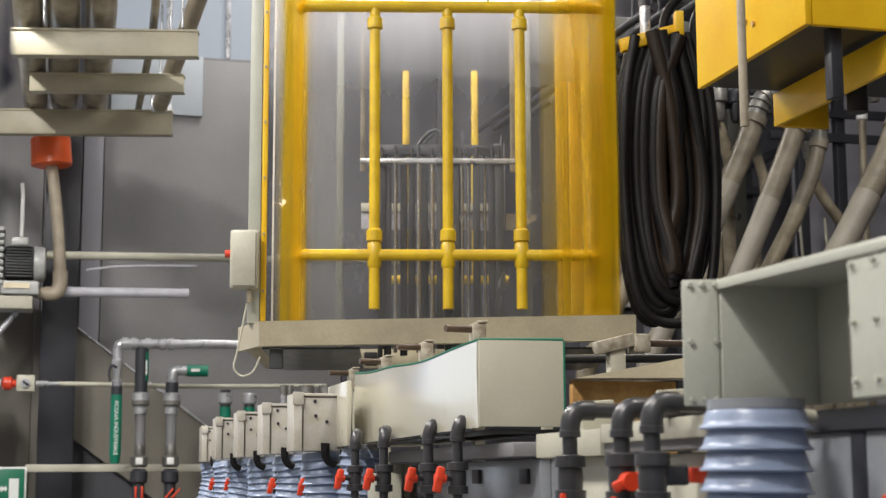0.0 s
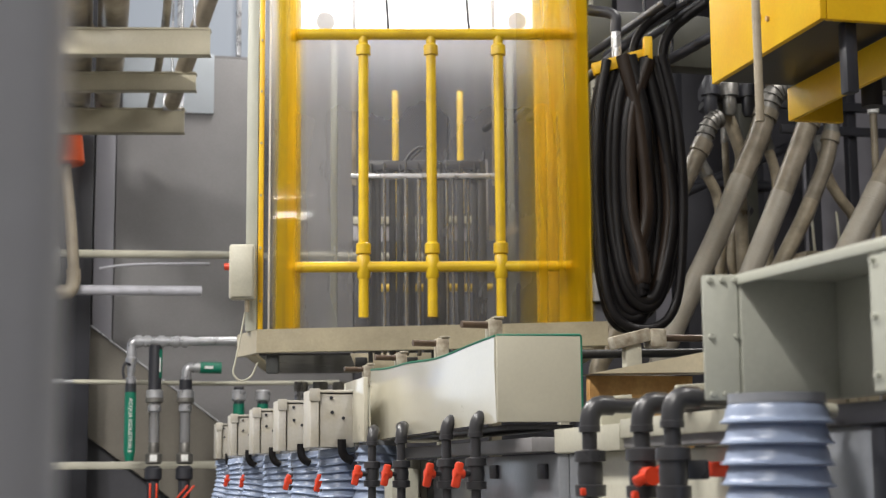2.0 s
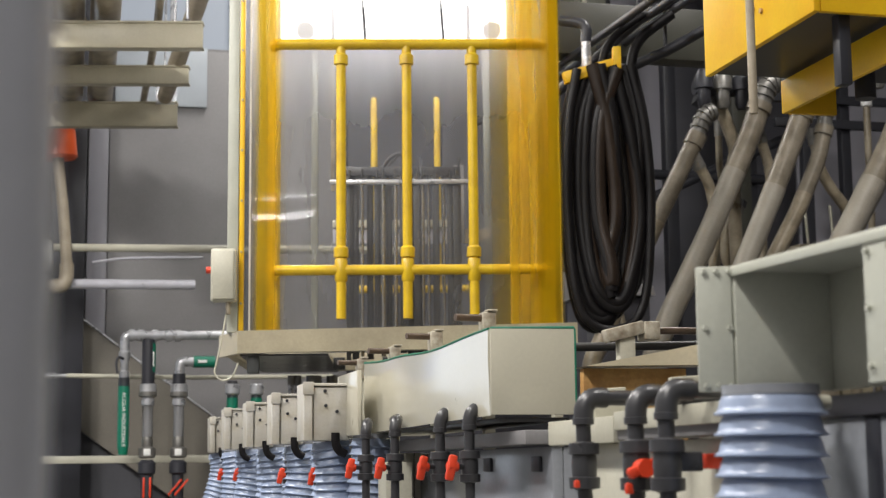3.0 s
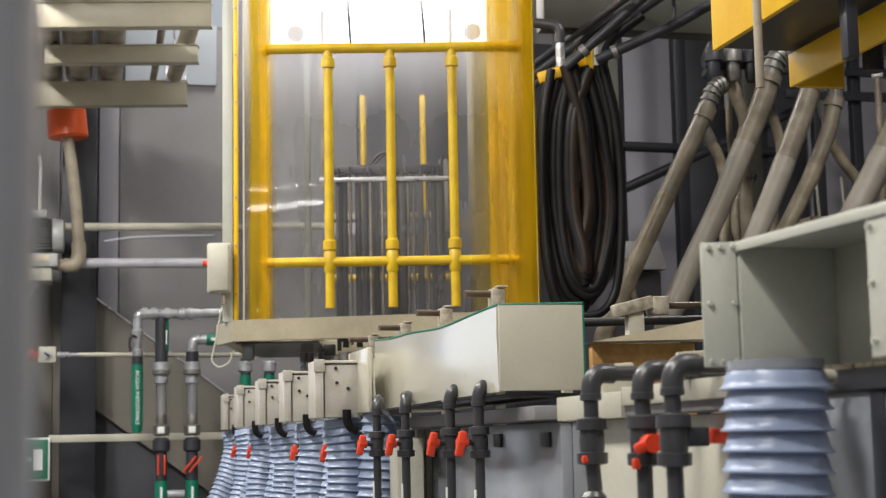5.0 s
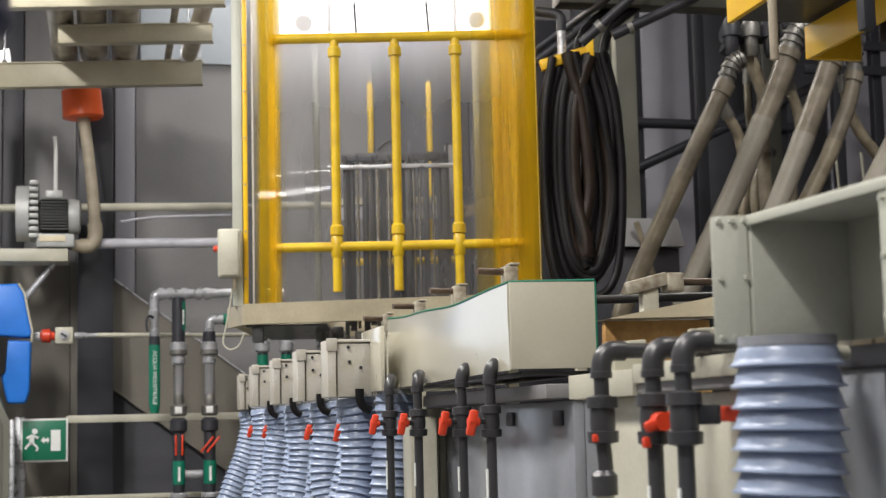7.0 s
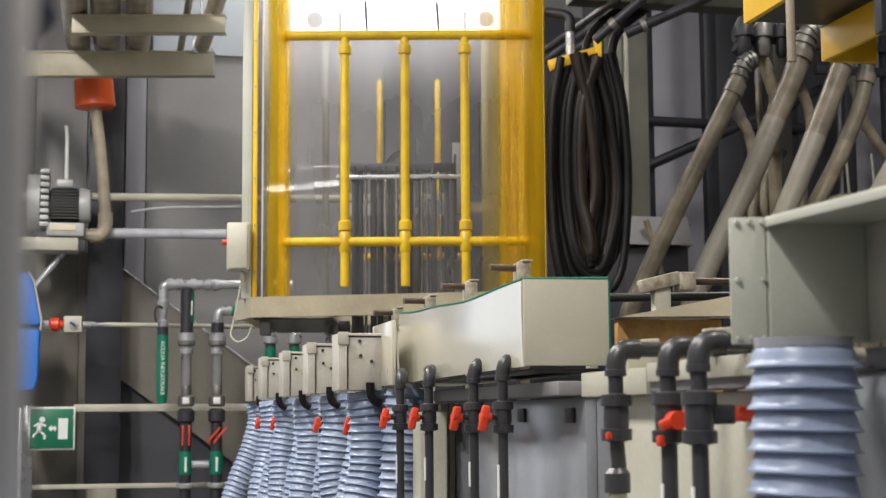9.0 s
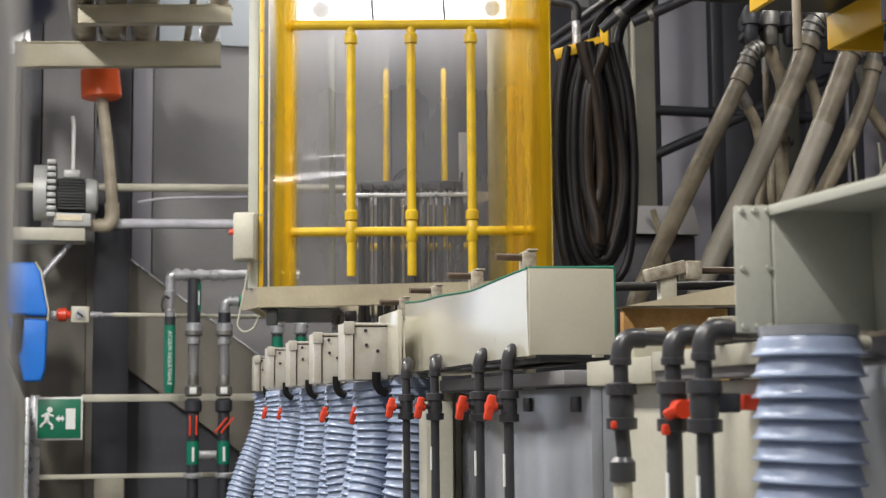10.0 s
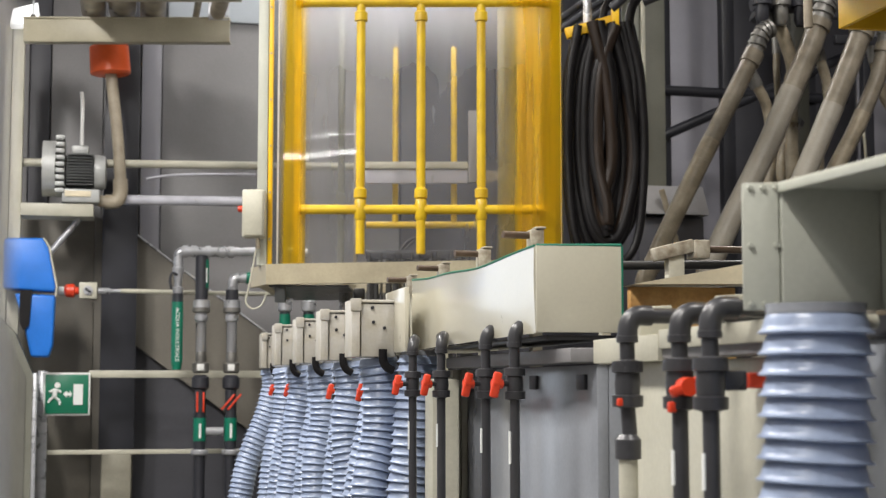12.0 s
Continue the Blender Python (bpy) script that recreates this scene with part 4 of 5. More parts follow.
def bar_clamps():
    for y in (4.6, 5.3, 6.0, 6.7):
        t = thing("anode_clamp", (1.22, y, 1.86), "pale worn clamp holding a dark copper bar end", "clamp", "bar clamps")
        part("bar", rod((1.15, y, 1.912), (1.25, y + 0.02, 1.912), 0.0115), COPPER, t, "dark corroded bar")
        part("clamp_body", box(1.237, 1.281, y - 0.005, y + 0.05, 1.84, 1.930, 0.005), CLAMP, t)
        part("clamp_top", box(1.252, 1.286, y - 0.010, y + 0.04, 1.931, 1.938, 0.003), CLAMP, t)
        part("stem", box(1.245, 1.278, y + 0.01, y + 0.05, 1.50, 1.84, 0.004), CREAM, t)
    for x, y, z in ((1.62, 4.3, 1.83), (1.95, 4.15, 1.90)):
        t = thing("anode_clamp", (x, y, z), "pale worn clamp on a stem with a dark bar", "clamp", "bar clamps")
        part("clamp_body", box(x - 0.09, x + 0.03, y - 0.03, y + 0.03, z - 0.005, z + 0.035, 0.006, turn=(0, -14, 0)), CLAMP, t)
        part("clamp_end", box(x + 0.025, x + 0.075, y - 0.035, y + 0.035, z - 0.01, z + 0.045, 0.005), CLAMP, t)
        part("stem", box(x - 0.05, x, y - 0.02, y + 0.02, 1.55, z, 0.004), CREAM, t)
        part("bar", rod((x + 0.07, y, z + 0.02), (x + 0.20, y, z + 0.02), 0.011), COPPER, t, "dark corroded bar")
    for x, r, mat in ((1.262, 0.017, GALV), (1.30, 0.017, GALV), (1.395, 0.036, PVC), (1.51, 0.034, PVC)):
        a = thing("upright_bar", (x, 8.9, 0.2), "upright bar standing in the tank under the cabin", "bar", "tank bars")
        part("bar_shaft", rod((x, 8.9, 0.2), (x, 8.9, 1.975), r), mat, a)
        part("bar_head", rod((x, 8.9, 1.93), (x, 8.9, 1.985), r * 1.25), DULL, a)
    t = thing("cross_bar", (1.5, 4.5, 1.80), "dark round busbar with square cream holder", "busbar")
    part("bar", rod((1.30, 4.5, 1.81), (2.2, 4.5, 1.83), 0.014), DARKROD, t)
    part("holder", box(1.40, 1.45, 4.42, 4.47, 1.775, 1.83, 0.004), OLD, t)
    part("holder_foot", box(1.41, 1.44, 4.43, 4.46, 1.5, 1.775, 0.003), CREAM, t)


def duct_unit():
    """Open extraction duct: two end flanges, sloping top and bottom, recess between."""
    t = thing("extraction_duct", (1.05, 2.15, 1.57), "grey-green plastic extraction duct with bolted flanges and open side", "extraction duct")
    f = part("flange", box(1.010, 1.070, 2.385, 2.402, 1.573, 1.785, 0.003, turn=(0, 0, -20)), DUCT, t)
    for z in (1.583, 1.68, 1.776):
        for x in (1.02, 1.04, 1.06):
            if z != 1.68 or x != 1.04:
                part("bolt", rod((x, 2.388 + 0.364 * (1.04 - x), z), (x, 2.377 + 0.364 * (1.04 - x), z), 0.0045, seg=8), DUCT, f)
    part("end_wall", box(1.068, 1.245, 2.37, 2.384, 1.575, 1.786, 0.002), DUCT, t)
    part("inner_wall", box(1.245, 1.256, 1.2, 2.384, 1.575, 1.786, 0.002), DUCT, t)
    top = box(1.066, 1.256, 1.2, 2.40, 1.765, 1.776, 0.003, turn=(1.0, 0, 0))
    part("top_plate", top, DUCT, t)
    part("top_lip", box(1.062, 1.069, 1.2, 2.384, 1.757, 1.772, 0.002, turn=(1.0, 0, 0)), DUCT, t)
    f = part("side_panel", box(1.066, 1.078, 1.2, 1.935, 1.563, 1.760, 0.002), DUCT, t)
    for z in (1.586, 1.668, 1.748):
        for y in (1.92, 1.86):
            part("bolt", rod((1.066, y, z), (1.059, y, z), 0.0045, seg=8), DUCT, f)
    part("socket_clip", rod((1.178, 2.30, 1.552), (1.196, 2.30, 1.552), 0.012, seg=12), CREAM, t)
    g = thing("service_panel", (1.22, 1.8, 0), "grey sheet panel with dark top rail under the extraction duct", "panel")
    part("top_rail", box(1.215, 1.255, 1.2, 2.40, 1.528, 1.564, 0.004), WALLD, g)
    part("panel_sheet", box(1.225, 1.245, 2.235, 2.40, 0, 1.527, 0.003), TANKB, g)
    part("panel_gap", box(1.222, 1.250, 2.19, 2.234, 0, 1.527, 0.003), BLACK, g, "black upright gap strip")
    part("panel_sheet", box(1.225, 1.245, 1.2, 2.189, 0, 1.527, 0.003), TANKB, g)


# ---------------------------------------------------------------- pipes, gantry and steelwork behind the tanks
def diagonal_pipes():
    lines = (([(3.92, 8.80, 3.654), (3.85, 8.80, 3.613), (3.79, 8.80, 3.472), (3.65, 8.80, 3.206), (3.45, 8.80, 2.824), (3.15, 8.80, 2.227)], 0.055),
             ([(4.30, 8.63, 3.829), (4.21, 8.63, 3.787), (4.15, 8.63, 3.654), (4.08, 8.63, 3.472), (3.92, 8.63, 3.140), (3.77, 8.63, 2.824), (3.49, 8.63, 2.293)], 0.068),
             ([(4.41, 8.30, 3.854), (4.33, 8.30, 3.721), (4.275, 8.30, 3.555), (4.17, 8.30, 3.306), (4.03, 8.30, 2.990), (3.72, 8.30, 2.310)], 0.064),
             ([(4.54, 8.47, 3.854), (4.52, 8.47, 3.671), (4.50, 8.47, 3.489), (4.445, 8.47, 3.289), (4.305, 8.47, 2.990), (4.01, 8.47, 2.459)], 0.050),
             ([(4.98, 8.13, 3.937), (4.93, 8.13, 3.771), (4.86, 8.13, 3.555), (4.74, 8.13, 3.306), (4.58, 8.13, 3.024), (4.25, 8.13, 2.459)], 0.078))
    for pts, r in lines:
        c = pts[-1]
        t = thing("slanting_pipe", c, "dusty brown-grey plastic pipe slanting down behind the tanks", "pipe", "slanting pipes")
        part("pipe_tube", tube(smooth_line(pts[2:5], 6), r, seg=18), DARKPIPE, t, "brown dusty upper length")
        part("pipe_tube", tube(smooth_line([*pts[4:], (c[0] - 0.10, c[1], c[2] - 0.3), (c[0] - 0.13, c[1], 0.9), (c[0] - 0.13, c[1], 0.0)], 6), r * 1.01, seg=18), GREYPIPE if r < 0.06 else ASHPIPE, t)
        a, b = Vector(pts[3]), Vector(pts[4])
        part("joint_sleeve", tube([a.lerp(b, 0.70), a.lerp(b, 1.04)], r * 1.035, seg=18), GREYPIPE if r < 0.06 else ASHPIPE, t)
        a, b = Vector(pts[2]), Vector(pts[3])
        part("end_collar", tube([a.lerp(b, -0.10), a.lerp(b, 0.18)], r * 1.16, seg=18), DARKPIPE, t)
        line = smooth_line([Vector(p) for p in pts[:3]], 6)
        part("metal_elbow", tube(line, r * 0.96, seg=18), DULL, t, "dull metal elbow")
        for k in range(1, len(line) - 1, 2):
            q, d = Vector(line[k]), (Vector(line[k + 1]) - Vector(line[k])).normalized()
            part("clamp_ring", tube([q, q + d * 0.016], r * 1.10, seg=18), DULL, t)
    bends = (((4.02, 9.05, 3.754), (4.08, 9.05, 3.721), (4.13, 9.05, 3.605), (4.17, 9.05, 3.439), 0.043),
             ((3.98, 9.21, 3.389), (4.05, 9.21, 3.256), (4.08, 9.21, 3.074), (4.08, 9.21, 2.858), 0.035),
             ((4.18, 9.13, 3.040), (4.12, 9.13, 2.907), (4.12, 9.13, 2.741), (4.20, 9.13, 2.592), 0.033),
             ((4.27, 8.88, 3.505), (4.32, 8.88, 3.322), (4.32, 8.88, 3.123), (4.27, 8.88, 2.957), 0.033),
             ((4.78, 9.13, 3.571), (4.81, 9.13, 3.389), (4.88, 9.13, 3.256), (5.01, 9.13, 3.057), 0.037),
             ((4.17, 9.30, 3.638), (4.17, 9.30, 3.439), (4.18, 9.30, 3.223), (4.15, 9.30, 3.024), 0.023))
    for *pts, r in bends:
        t = thing("bent_hose", pts[-1], "brown-grey bent hose between the slanting pipes", "hose", "bent hoses")
        x, y, z = pts[-1]
        part("hose_tube", tube(smooth_line([*pts, (x - 0.02, y, z - 0.3), (x, y, 1.0), (x, y, 0.0)], 8), r, seg=14), GREYPIPE, t)
        top, d = Vector(pts[0]), (Vector(pts[0]) - Vector(pts[1])).normalized()
        part("hose_end", tube([top - d * 0.03, top + d * 0.08], r * 1.25, seg=14), DULL, t)
        part("hose_nut", tube([top + d * 0.08, top + d * 0.12], r * 1.5, seg=6), BLACK, t)
    # black manifold that the pipes hang from
    for x0, x1, y, z in ((3.88, 4.35, 9.0, 3.86), (4.15, 5.06, 8.75, 3.98)):
        t = thing("pipe_manifold", (x0, y, z), "black manifold pipe with worn valve fittings", "manifold", "black manifolds")
        part("manifold_pipe", rod((x0, y, z), (x1, y, z), 0.055), BLACK, t)
        for k in range(4):
            x = x0 + 0.04 + (x1 - x0 - 0.08) * k / 3
            part("fitting", lathe([(0.03, -0.15), (0.043, -0.12), (0.043, -0.03), (0.06, -0.025), (0.06, 0.05), (0.033, 0.10)], (x, y - 0.055, z)), DULL if k % 2 else BLACK, t)
        part("hanger_rod", rod((x0 + 0.1, y, z), (x0 + 0.1, y, 6.5), 0.012), BLACK, t)


def gantry():
    t = thing("hoist_gantry", (1.95, 3.9, 2.5), "yellow painted hoist box, shade below it coloured black", "hoist")
    part("side_plate", box(1.836, 1.856, 3.50, 4.20, 2.612, 3.6, 0.004), YELLOW, t)
    part("front_plate", box(1.857, 3.4, 3.50, 3.52, 2.612, 3.6, 0.004), YELLOW, t)
    # the shade under the box is put in as a black sheet
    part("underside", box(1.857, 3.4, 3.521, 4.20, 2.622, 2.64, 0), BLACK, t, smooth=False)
    lb = part("lower_box", box(2.083, 2.10, 3.45, 4.20, 2.508, 2.611, 0.004), YELLOW, t)
    part("lower_front", box(2.101, 2.26, 4.18, 4.20, 2.508, 2.611, 0.004), YELLOW, lb)
    part("lower_web", box(2.101, 3.2, 3.46, 3.48, 2.555, 2.611, 0.004), YELLOW, lb)
    part("drop_pipe", rod((1.642, 3.47, 2.324), (1.642, 3.47, 6.5), 0.011), BEIGEPIPE, t)
    part("motor", rod((2.20, 3.9, 2.49), (2.20, 3.9, 2.60), 0.03), BLACK, t)
    part("switch_block", box(1.922, 1.956, 3.53, 3.57, 2.43, 2.621, 0.004), BLACK, t, "black switch block")
    part("hanger", rod((2.5, 3.85, 3.6), (2.5, 3.85, 6.5), 0.03), YELLOW, t)
    for z, y in ((2.70, 3.80), (2.72, 3.85)):
        part("bolt", rod((1.836, y, z), (1.829, y, z), 0.008, seg=8), RUST, t)


def steelwork():
    t = thing("support_column", (3.55, 10.4, 0), "cream steel support column", "column")
    part("flange", box(3.60, 3.84, 10.5, 10.52, 0, 6.5, 0.004), COLUMN, t)
    part("web", box(3.71, 3.73, 10.52, 10.75, 0, 6.5, 0.003), COLUMN, t)
    part("flange", box(3.60, 3.84, 10.75, 10.77, 0, 6.5, 0.004), COLUMN, t)
    for x in (4.09, 4.62, 5.3):
        p = thing("dark_post", (x, 11.2, 0), "black painted steel post", "post", "dark posts")
        part("post_body", box(x - 0.05, x + 0.05, 11.2, 11.3, 0, 6.5, 0.005), BLACK, p)
    part("cable_tray", box(3.645, 3.672, 10.44, 10.47, 0, 6.5, 0.004), CREAM, t, "pale strip beside the column")
    p = thing("olive_post", (5.13, 11.0, 0), "olive steel post among the pipes", "post")
    part("post_body", box(5.06, 5.20, 11.0, 11.08, 0, 6.5, 0.005), OLIVE, p)
    for z0, z1 in ((3.31, 3.90), (3.72, 3.55)):
        p = thing("dark_brace", (4.6, 11.0, z0), "dark round steel brace pipe", "brace", "dark braces")
        part("brace_pipe", tube([(3.95, 11.18, z0), (5.6, 11.18, z1 + 0.15)], 0.04), BLACK, p)
    b = thing("overhead_beam", (3.2, 7.4, 3.75), "olive-grey overhead steel beam", "beam")
    part("beam_body", box(2.50, 3.9, 8.0, 8.15, 3.745, 4.05, 0.006), OLIVE, b)
    for i in range(3):
        p = thing("overhead_pipe", (2.8 + 0.2 * i, 6.5, 3.4), "dark slanting overhead pipe run", "pipe", "dark overhead pipes")
        part("pipe_tube", tube([(2.60 + 0.15 * i, 9.6, 3.70 + 0.04 * i), (2.80 + 0.16 * i, 6.9, 3.76 + 0.05 * i)], 0.022), BLACK, p)
    for a, e, r in (((2.66, 7.6, 3.46), (3.05, 7.45, 3.63), 0.028), ((2.52, 7.7, 3.44), (2.90, 7.45, 3.79), 0.026)):
        p = thing("overhead_pipe", a, "dark slanting overhead pipe run", "pipe", "dark overhead pipes")
        part("pipe_tube", tube([a, e, (e[0] + 0.3, e[1] - 0.1, e[2] + 0.17)], r), BLACK, p)
        part("pipe_flange", tube([Vector(a).lerp(Vector(e), 0.2), Vector(a).lerp(Vector(e), 0.26)], r * 1.35), DULL, p)
        part("hanger_rod", rod(e, (e[0], e[1], 6.5), 0.01), BLACK, p)
    p = thing("pipe_rack", (5.7, 11.0, 0), "dark steel rack of posts and crossbars before the wall", "rack")
    for x in (5.70, 6.04, 6.75):
        part("post", box(x - 0.04, x + 0.04, 11.0, 11.08, 0, 4.6, 0.004), BLACK, p)
    for z in (4.13, 4.33):
        part("crossbar", box(5.40, 7.0, 10.94, 10.99, z - 0.035, z + 0.035, 0.004), BLACK, p)
    p = thing("white_pipe", (5.76, 10.2, 0), "slim white upright pipe with a glossy cap", "pipe")
    part("pipe_tube", rod((5.76, 10.2, 0), (5.78, 10.2, 4.10), 0.027), GREYPIPE, p)
    part("cap", lathe([(0.03, 0), (0.042, 0.008), (0.042, 0.07), (0.03, 0.085)], (5.78, 10.2, 4.09)), WHITE, p, "white pipe cap")
    p = thing("control_cabinet", (5.2, 9.9, 0), "olive-yellow machine cabinet behind the pipes", "cabinet")
    part("cabinet_body", box(4.98, 5.24, 9.8, 10.1, 0, 2.98, 0.01), BEIGEPIPE, p)
    part("cabinet_body", box(5.26, 5.50, 9.8, 10.1, 0, 3.02, 0.01), BASEC, p)
    for x in (5.10, 5.30, 5.46):
        part("whip_rod", rod((x, 9.9, 2.97), (x - 0.02, 9.9, 3.28), 0.010), CREAM, p)
    g = thing("dark_cabinet", (3.5, 9.6, 0), "dark grey machine cabinet with sloped top", "cabinet")
    part("cabinet_body", box(3.30, 3.75, 9.55, 9.95, 0, 2.55, 0.01), WALLD, g)
    part("cabinet_top", side_plate([(9.5, 2.56), (9.98, 2.56), (9.98, 2.76), (9.62, 2.76)], 3.28, 3.77), WALL, g)
    part("cabinet_edge", tube([(3.44, 9.5, 2.72), (3.56, 9.5, 2.30)], 0.02), GREYPIPE, g)


# ---------------------------------------------------------------- the transporter and its rack
def transporter():
    """Yellow-framed cabin on the line, clear curtain in front, lamp in the top."""
    X, Y = 1.609, 8.3
    t = thing("transporter_cabin", (X, Y, 2.0), "yellow pipe-framed transporter cabin with clear plastic curtain", "transporter")
    base = part("base_frame", plate([(X - 0.842, 1.995), (X + 0.84, 2.02), (X + 0.84, 2.136), (X - 0.842, 2.106)], Y - 0.06, Y), BASEC, t, "buff base channel")
    part("base_corner", prism([(X - 0.842, Y - 0.06), (X - 0.842, Y), (X - 0.93, Y + 0.24), (X - 0.965, Y + 0.24)], 1.995, 2.106), BASEC, t, "angled base corner")
    part("base_side", box(X - 0.93, X - 0.87, Y + 0.245, Y + 1.5, 2.0, 2.105, 0.006), BASEC, t)
    part("base_side", box(X + 0.78, X + 0.84, Y + 0.06, Y + 1.5, 2.0, 2.105, 0.006), BASEC, t)
    part("base_back", box(X - 0.84, X + 0.78, Y + 1.44, Y + 1.5, 2.0, 2.105, 0.006), BASEC, t)
    part("drip_tray", box(X - 0.84, X - 0.40, Y + 0.06, Y + 1.44, 1.99, 2.0, 0), PVC, t, smooth=False)
    part("drip_tray", box(X + 0.50, X + 0.78, Y + 0.06, Y + 1.44, 1.99, 2.0, 0), PVC, t, smooth=False)
    # curtain with a gentle bulge and rolled corners
    bm = bmesh.new()
    cols = []
    for i in range(33):
        u = i / 32
        x = X - 0.79 + 1.565 * u
        edge = max(0, abs(2 * u - 1) - 0.86) / 0.14
        y = Y + 0.012 + 0.05 * edge ** 2 + 0.0008 * math.sin(u * 17)
        cols.append([bm.verts.new((x, y + 0.0008 * math.sin(z * 5 + u * 8), z)) for z in [2.105 + 2.4 * k / 12 for k in range(13)]])
    for a, b in zip(cols, cols[1:]):
        for k in range(12):
            bm.faces.new((a[k], b[k], b[k + 1], a[k + 1]))
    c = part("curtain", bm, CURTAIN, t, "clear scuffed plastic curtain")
    c.visible_shadow = False
    part("curtain_edge", box(X - 0.80, X - 0.791, Y + 0.05, Y + 0.066, 2.105, 4.5, 0.002), WHITE, t)
    part("curtain_edge", box(X + 0.774, X + 0.781, Y + 0.05, Y + 0.066, 2.105, 4.5, 0.002), WHITE, t)
    # amber film added in front, imitating yellow corner pipes blurred through the curtain
    for xa, xb, mat in ((-0.785, -0.58, AMBERTHIN), (0.42, 0.785, AMBER)):
        st = part("amber_strip", box(X + xa, X + xb, Y - 0.052, Y - 0.049, 2.108, 4.5, 0), mat, t, "added amber film imitating the blurred yellow corner", False)
        st.visible_shadow = False
    # corner frame strips
    s = part("frame_strip", box(X - 0.846, X - 0.822, Y + 0.02, Y + 0.05, 2.105, 4.5, 0.003), YELLOW, t)
    for k in range(8):
        part("rivet", rod((X - 0.834, Y + 0.02, 2.25 + 0.26 * k), (X - 0.834, Y + 0.012, 2.25 + 0.26 * k), 0.006, seg=8), BASEC, s)
    part("frame_strip", box(X - 0.905, X - 0.850, Y + 0.02, Y + 0.08, 2.105, 4.5, 0.003), DUCT, t, "pale corner strip")
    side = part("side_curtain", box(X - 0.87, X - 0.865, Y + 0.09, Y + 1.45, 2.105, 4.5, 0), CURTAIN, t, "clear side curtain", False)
    side.visible_shadow = False
    # yellow pipe frame
    py = Y - 0.016
    for dx in (-0.333, 0.0, 0.333):
        p = part("upright_pipe", rod((X + dx, py, 2.165), (X + dx, py, 3.57), 0.0245), YPIPE, t)
        for z in (2.50, 3.49):
            part("pipe_socket", lathe([(0.026, -0.03), (0.036, -0.026), (0.036, 0.02), (0.026, 0.03)], (X + dx, py, z)), YPIPE, p)
        part("pipe_socket", lathe([(0.025, -0.06), (0.032, -0.05), (0.032, 0.05), (0.025, 0.06)], (X + dx, py, 2.41)), YPIPE, p)
    part("cross_pipe", tube(smooth_line([(X - 0.68, py + 0.02, 2.405), (X - 0.66, py + 0.008, 2.408), (X - 0.62, py, 2.41), (X, py, 2.41), (X + 0.62, py, 2.41), (X + 0.67, py + 0.008, 2.41), (X + 0.70, py + 0.02, 2.41)], 4), 0.026), YPIPE, t)
    part("cross_pipe", tube(smooth_line([(X - 0.68, py + 0.02, 3.565), (X - 0.66, py + 0.008, 3.568), (X - 0.62, py, 3.57), (X, py, 3.57), (X + 0.62, py, 3.57), (X + 0.67, py + 0.008, 3.57), (X + 0.70, py + 0.02, 3.57)], 4), 0.028), YPIPE, t)
    for x in (X - 0.68, X + 0.66):
        part("corner_pipe", rod((x, Y + 0.10, 2.11), (x, Y + 0.10, 4.5), 0.034), YPIPE, t)
    for dx in (-0.21, 0.19):
        part("cable", tube([(X + dx, py, 3.60), (X + dx - 0.015, py + 0.05, 3.85), (X + dx - 0.02, py + 0.1, 4.3)], 0.007), BLACK, t)
    # yellow ribs at the right, stepped inward to show from the camera
    for k in range(4):
        part("side_panel", box(X + 0.705 - 0.05 * k, X + 0.765 - 0.05 * k, Y + 0.16 + 0.12 * k, Y + 0.18 + 0.12 * k, 2.11, 4.45, 0.006), YELLOW, t)
    part("rear_post", box(X - 0.555, X - 0.515, Y + 1.35, Y + 1.40, 2.11, 4.3, 0.004), COLUMN, t)
    part("rear_post", box(X + 0.47, X + 0.51, Y + 1.35, Y + 1.40, 2.11, 4.3, 0.004), COLUMN, t)
    for x in (X - 0.179, X + 0.186):
        part("rear_pipe", rod((x, Y + 1.1, 2.44), (x, Y + 1.1, 3.56), 0.019), YPIPE, t)
    part("rear_cross_pipe", rod((X - 0.36, Y + 1.1, 2.44), (X + 0.36, Y + 1.1, 2.44), 0.022), YPIPE, t)
    part("guide_beam", box(X - 0.41, X + 0.27, Y + 0.90, Y + 0.93, 2.675, 2.762, 0.004), WALLB, t, "grey guide beam behind the rack")
    part("guide_flange", box(X - 0.41, X + 0.27, Y + 0.88, Y + 0.95, 2.764, 2.806, 0.003), CREAM, t, "pale beam flange")
    part("guide_bracket", box(X + 0.273, X + 0.328, Y + 0.88, Y + 0.92, 2.68, 3.12, 0.004), WALL, t, "grey upright bracket")
    part("guide_plate", plate([(X + 0.33, 2.67), (X + 0.40, 2.67), (X + 0.49, 2.72), (X + 0.49, 2.745), (X + 0.33, 2.75)], Y + 0.86, Y + 0.90), GREYPIPE, t)
    lamp = part("lamp_housing", box(X - 0.68, X + 0.68, Y + 0.72, Y + 0.95, 4.50, 4.56, 0.006), WHITE, t)
    part("lamp_tube_cover", box(X - 0.70, X + 0.68, Y + 0.70, Y + 0.74, 3.785, 4.48, 0.01), CABLAMP, lamp, "glowing white light panel")
    for dx in (-0.55, 0.48):
        part("lamp_bracket", rod((X + dx, Y + 0.6, 3.82), (X + dx, Y + 0.69, 3.84), 0.05), GREYPIPE, t)
    part("roof", box(X - 0.90, X + 0.90, Y + 0.06, Y + 1.5, 4.6, 4.65, 0.004), DUCT, t)
